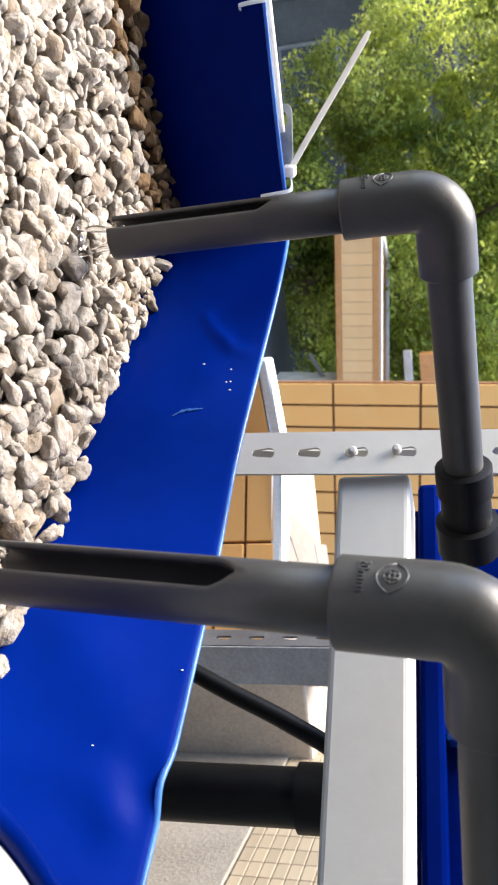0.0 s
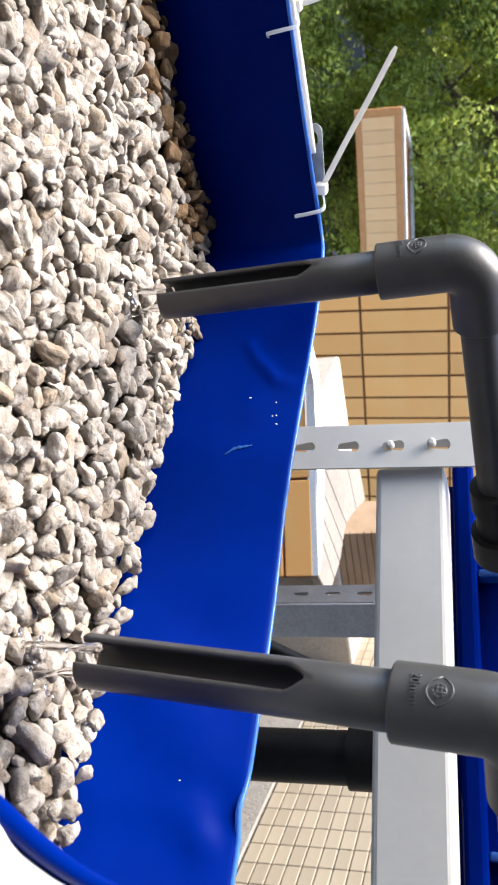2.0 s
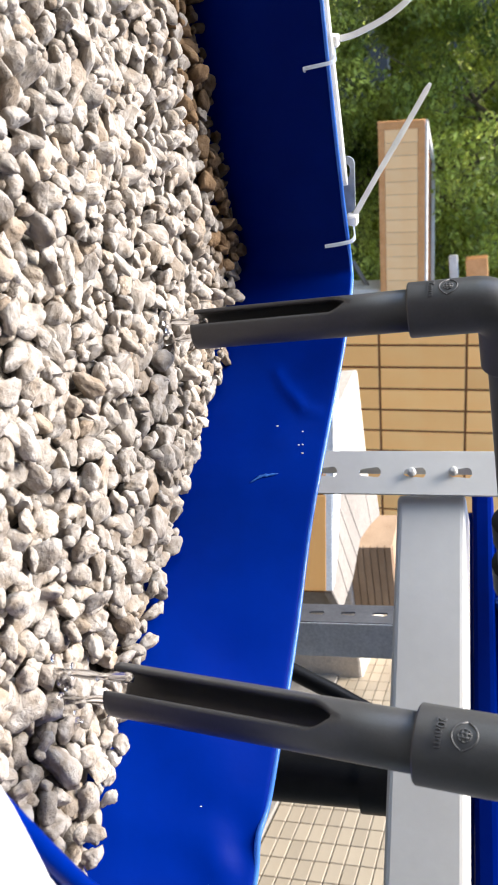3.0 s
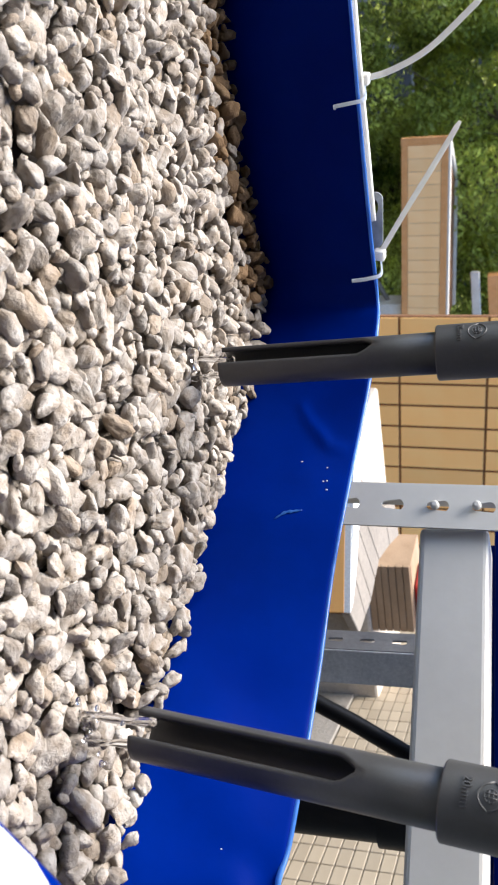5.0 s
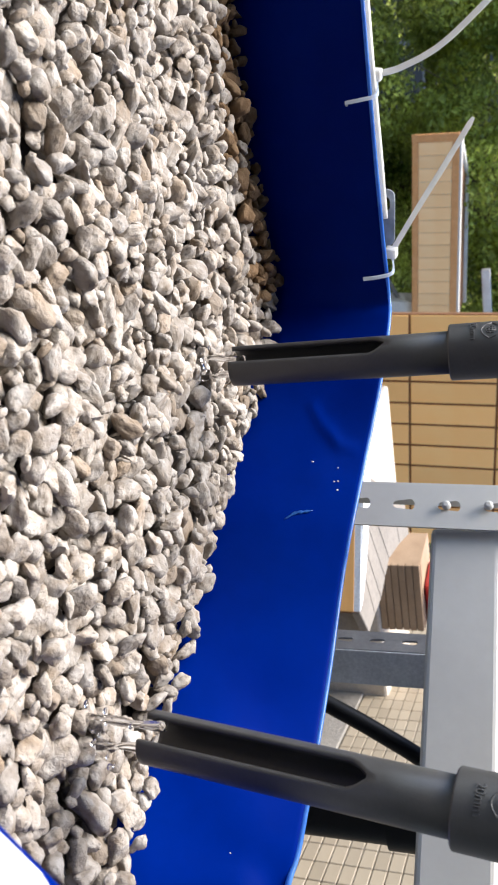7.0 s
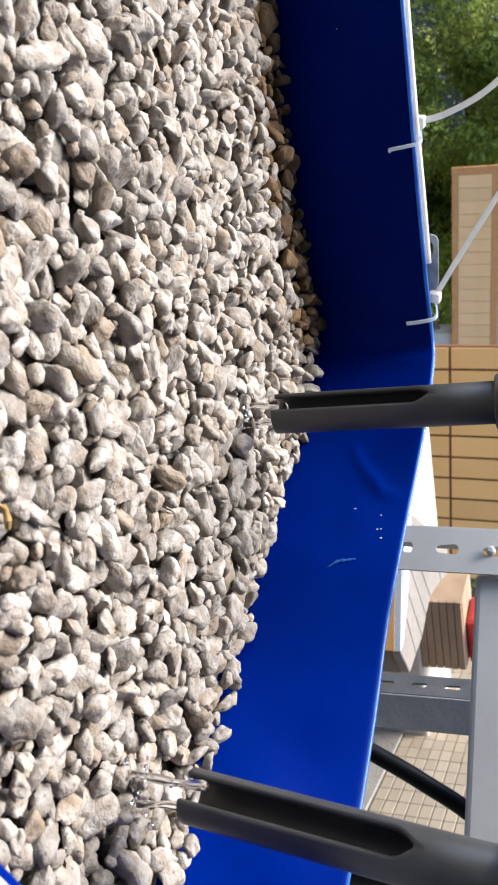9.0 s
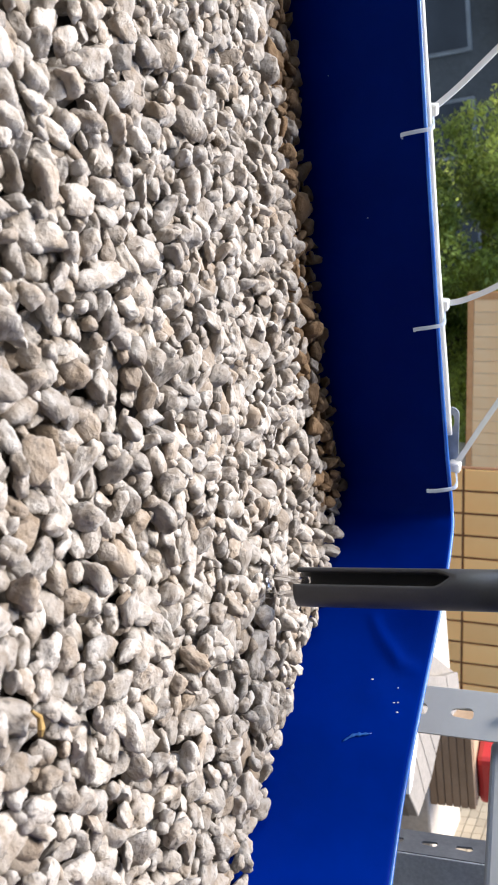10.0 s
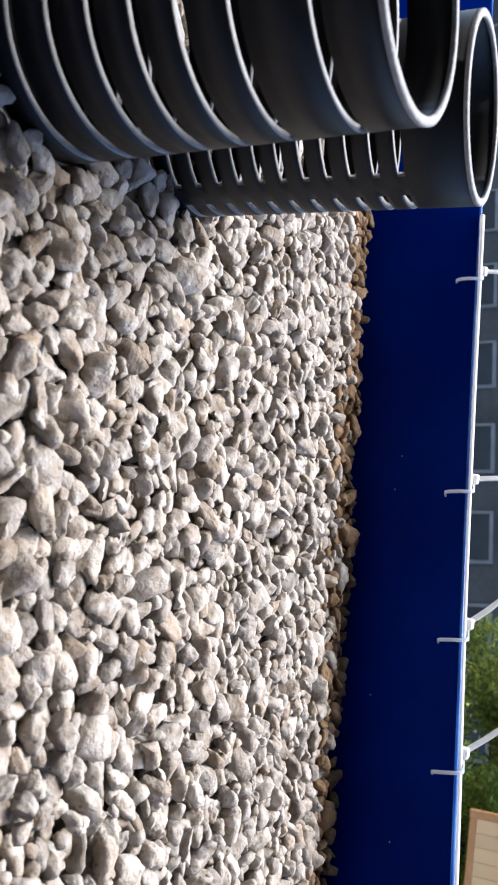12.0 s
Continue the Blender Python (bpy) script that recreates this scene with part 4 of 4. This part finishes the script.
def mosaic_wall():
    a, b = Vector((1.0, -0.1, GROUND)), Vector((1.62, 2.1, GROUND))
    along = (b - a).normalized()
    m = Matrix.Translation(a) @ pose(0, 0, 0, 0, 0, math.degrees(math.atan2(along.y, along.x)))
    ob = thing("wall_mosaic", "beige mosaic tiled wall with darker mortar lines", "wall", kind="structure")
    ob.matrix_world = m
    long = (b - a).length
    part("core", solid((long, 0.12, 1.42), pose(long / 2, -0.066, 0.71)), MORTAR, ob)
    part("plain_render", solid((long, 0.012, 0.995), pose(long / 2, 0.0, 0.4975), 0.002), SHADED_RENDER, ob, "plain render below the tiles, its shade put into the grey")
    bm = bmesh.new()
    wide, high, gap = 0.056, 0.027, 0.0019
    tile = mesh_of(solid((wide - gap, 0.008, high - gap), Matrix(), 0.0012, 1), MOSAIC_TILE, "tile")
    for i in range(int(long / wide)):
        for k in range(37, 50):
            if 8 <= i < 24 and 37 <= k < 49:
                one = new("tile", tile)
                one.parent = ob
                one.matrix_basis = pose((i + 0.5) * wide - gap / 2, -0.004, (k + 0.5) * high - gap / 2)
                continue
            x0, x1, z0, z1 = i * wide, (i + 1) * wide - gap, k * high, (k + 1) * high - gap
            v = [bm.verts.new(p) for p in ((x0, 0, z0), (x1, 0, z0), (x1, 0, z1), (x0, 0, z1), (x0, -0.006, z0), (x1, -0.006, z0), (x1, -0.006, z1), (x0, -0.006, z1))]
            for q in ((0, 1, 2, 3), (0, 4, 5, 1), (1, 5, 6, 2), (2, 6, 7, 3), (3, 7, 4, 0)):
                bm.faces.new([v[j] for j in q])
    tagged(part("mosaic", bm, MOSAIC, ob), kind="stuff")


mosaic_wall()


# ---- tree and far building ----
def tree(x, y, centre, radii, count, seed, label):
    rng = random.Random(seed)
    ob = thing("tree", label, "tree")
    trunk = [Vector((x, y, STREET)), Vector((x + 0.05, y, -1.6)), Vector((x - 0.05, y + 0.05, 0.2)), Vector((x, y, 1.0))]
    bm = sweep(smooth_line(trunk, 4), [0.16 - 0.09 * k / 12 for k in range(13)], 14)
    c, tips = Vector(centre), []
    for _ in range(16):
        d = Vector((rng.gauss(0, 1), rng.gauss(0, 1), rng.gauss(0, 0.9))).normalized()
        tip = c + Vector((d.x * radii[0], d.y * radii[1], d.z * radii[2])) * rng.uniform(0.6, 0.95)
        root = trunk[1].lerp(trunk[3], rng.uniform(0.2, 1))
        sweep(smooth_line([root, root.lerp(tip, 0.5) + Vector((0, 0, 0.1)), tip], 4), [0.035 - 0.031 * k / 8 for k in range(9)], 7, bm)
        tips.append(tip)
    part("trunk", bm, BARK, ob, smooth=True)
    clumps = []
    for _ in range(210):
        d = Vector((rng.gauss(0, 1), rng.gauss(0, 1), rng.gauss(0, 1))).normalized() * rng.uniform(0.3, 1.0) ** 0.6
        clumps.append((c + Vector((d.x * radii[0], d.y * radii[1], d.z * radii[2])), rng.uniform(0.16, 0.42)))
    verts, faces = [], []
    for _ in range(count):
        k, size = clumps[rng.randrange(len(clumps))]
        d = Vector((rng.gauss(0, 1), rng.gauss(0, 1), rng.gauss(0, 0.8))).normalized()
        p = k + d * size * rng.uniform(0.6, 1.05)
        s = rng.uniform(0.016, 0.042)
        m = Matrix.Translation(p) @ Euler((rng.uniform(-0.9, 0.9), rng.uniform(-0.9, 0.9), rng.uniform(0, 6.3))).to_matrix().to_4x4()
        b = len(verts)
        verts += [m @ Vector(q) for q in ((-s, 0, 0), (0, -s * 0.45, s * 0.18), (s, 0, -s * 0.1), (0, s * 0.45, s * 0.18))]
        faces += [(b, b + 1, b + 2), (b, b + 2, b + 3)]
    me = bpy.data.meshes.new("crown")
    me.from_pydata([v[:] for v in verts], [], faces)
    me.materials.append(LEAF)
    crown = tagged(new("crown", me), kind="stuff")
    crown.parent = ob


tree(0.9, 8.0, (0.6, 8.0, 0.2), (2.1, 1.3, 2.0), 150000, 3, "leafy green tree with sunlit crown behind the garden wall")
tree(4.5, 9.5, (4.4, 9.5, 0.6), (2.6, 1.5, 2.4), 60000, 5, "broad green tree beyond the tiled wall")


def building(x0, x1, y, floors, label):
    ob = thing("apartment_building", label, "building")
    low_z, storey = STREET, 3.0
    top = low_z + floors * storey
    w = x1 - x0
    part("wall", solid((w, 8, top - low_z), pose((x0 + x1) / 2, y + 4, (top + low_z) / 2)), FACADE, ob)
    part("roof", solid((w + 0.4, 8.4, 0.3), pose((x0 + x1) / 2, y + 4, top + 0.15)), CONCRETE, ob)
    me_frame = mesh_of(solid((1.5, 0.14, 1.6), Matrix(), 0.02, 1), FRAME, "window")
    me_pane = mesh_of(solid((1.3, 0.04, 1.4)), GLASS, "pane")
    me_slab = mesh_of(solid((2.0, 0.7, 0.16), Matrix(), 0.02, 1), FRAME, "balcony")
    for f in range(floors):
        for k in range(int(w // 2.6)):
            x, z = x0 + 1.3 + 2.6 * k, low_z + storey * f + 1.6
            win = new("window", me_frame)
            win.parent, win.location = ob, (x, y - 0.02, z)
            pane = new("pane", me_pane)
            pane.parent, pane.location = win, (0, -0.09, 0)
            if (k + f) % 3 == 0:
                slab = new("balcony", me_slab)
                slab.parent, slab.location = ob, (x, y - 0.3, z - 1.0)


building(-30, 2.2, 24.0, 8, "grey apartment building with dark windows in the distance")
building(2.4, 32, 32.0, 6, "dull grey apartment block far behind the trees")
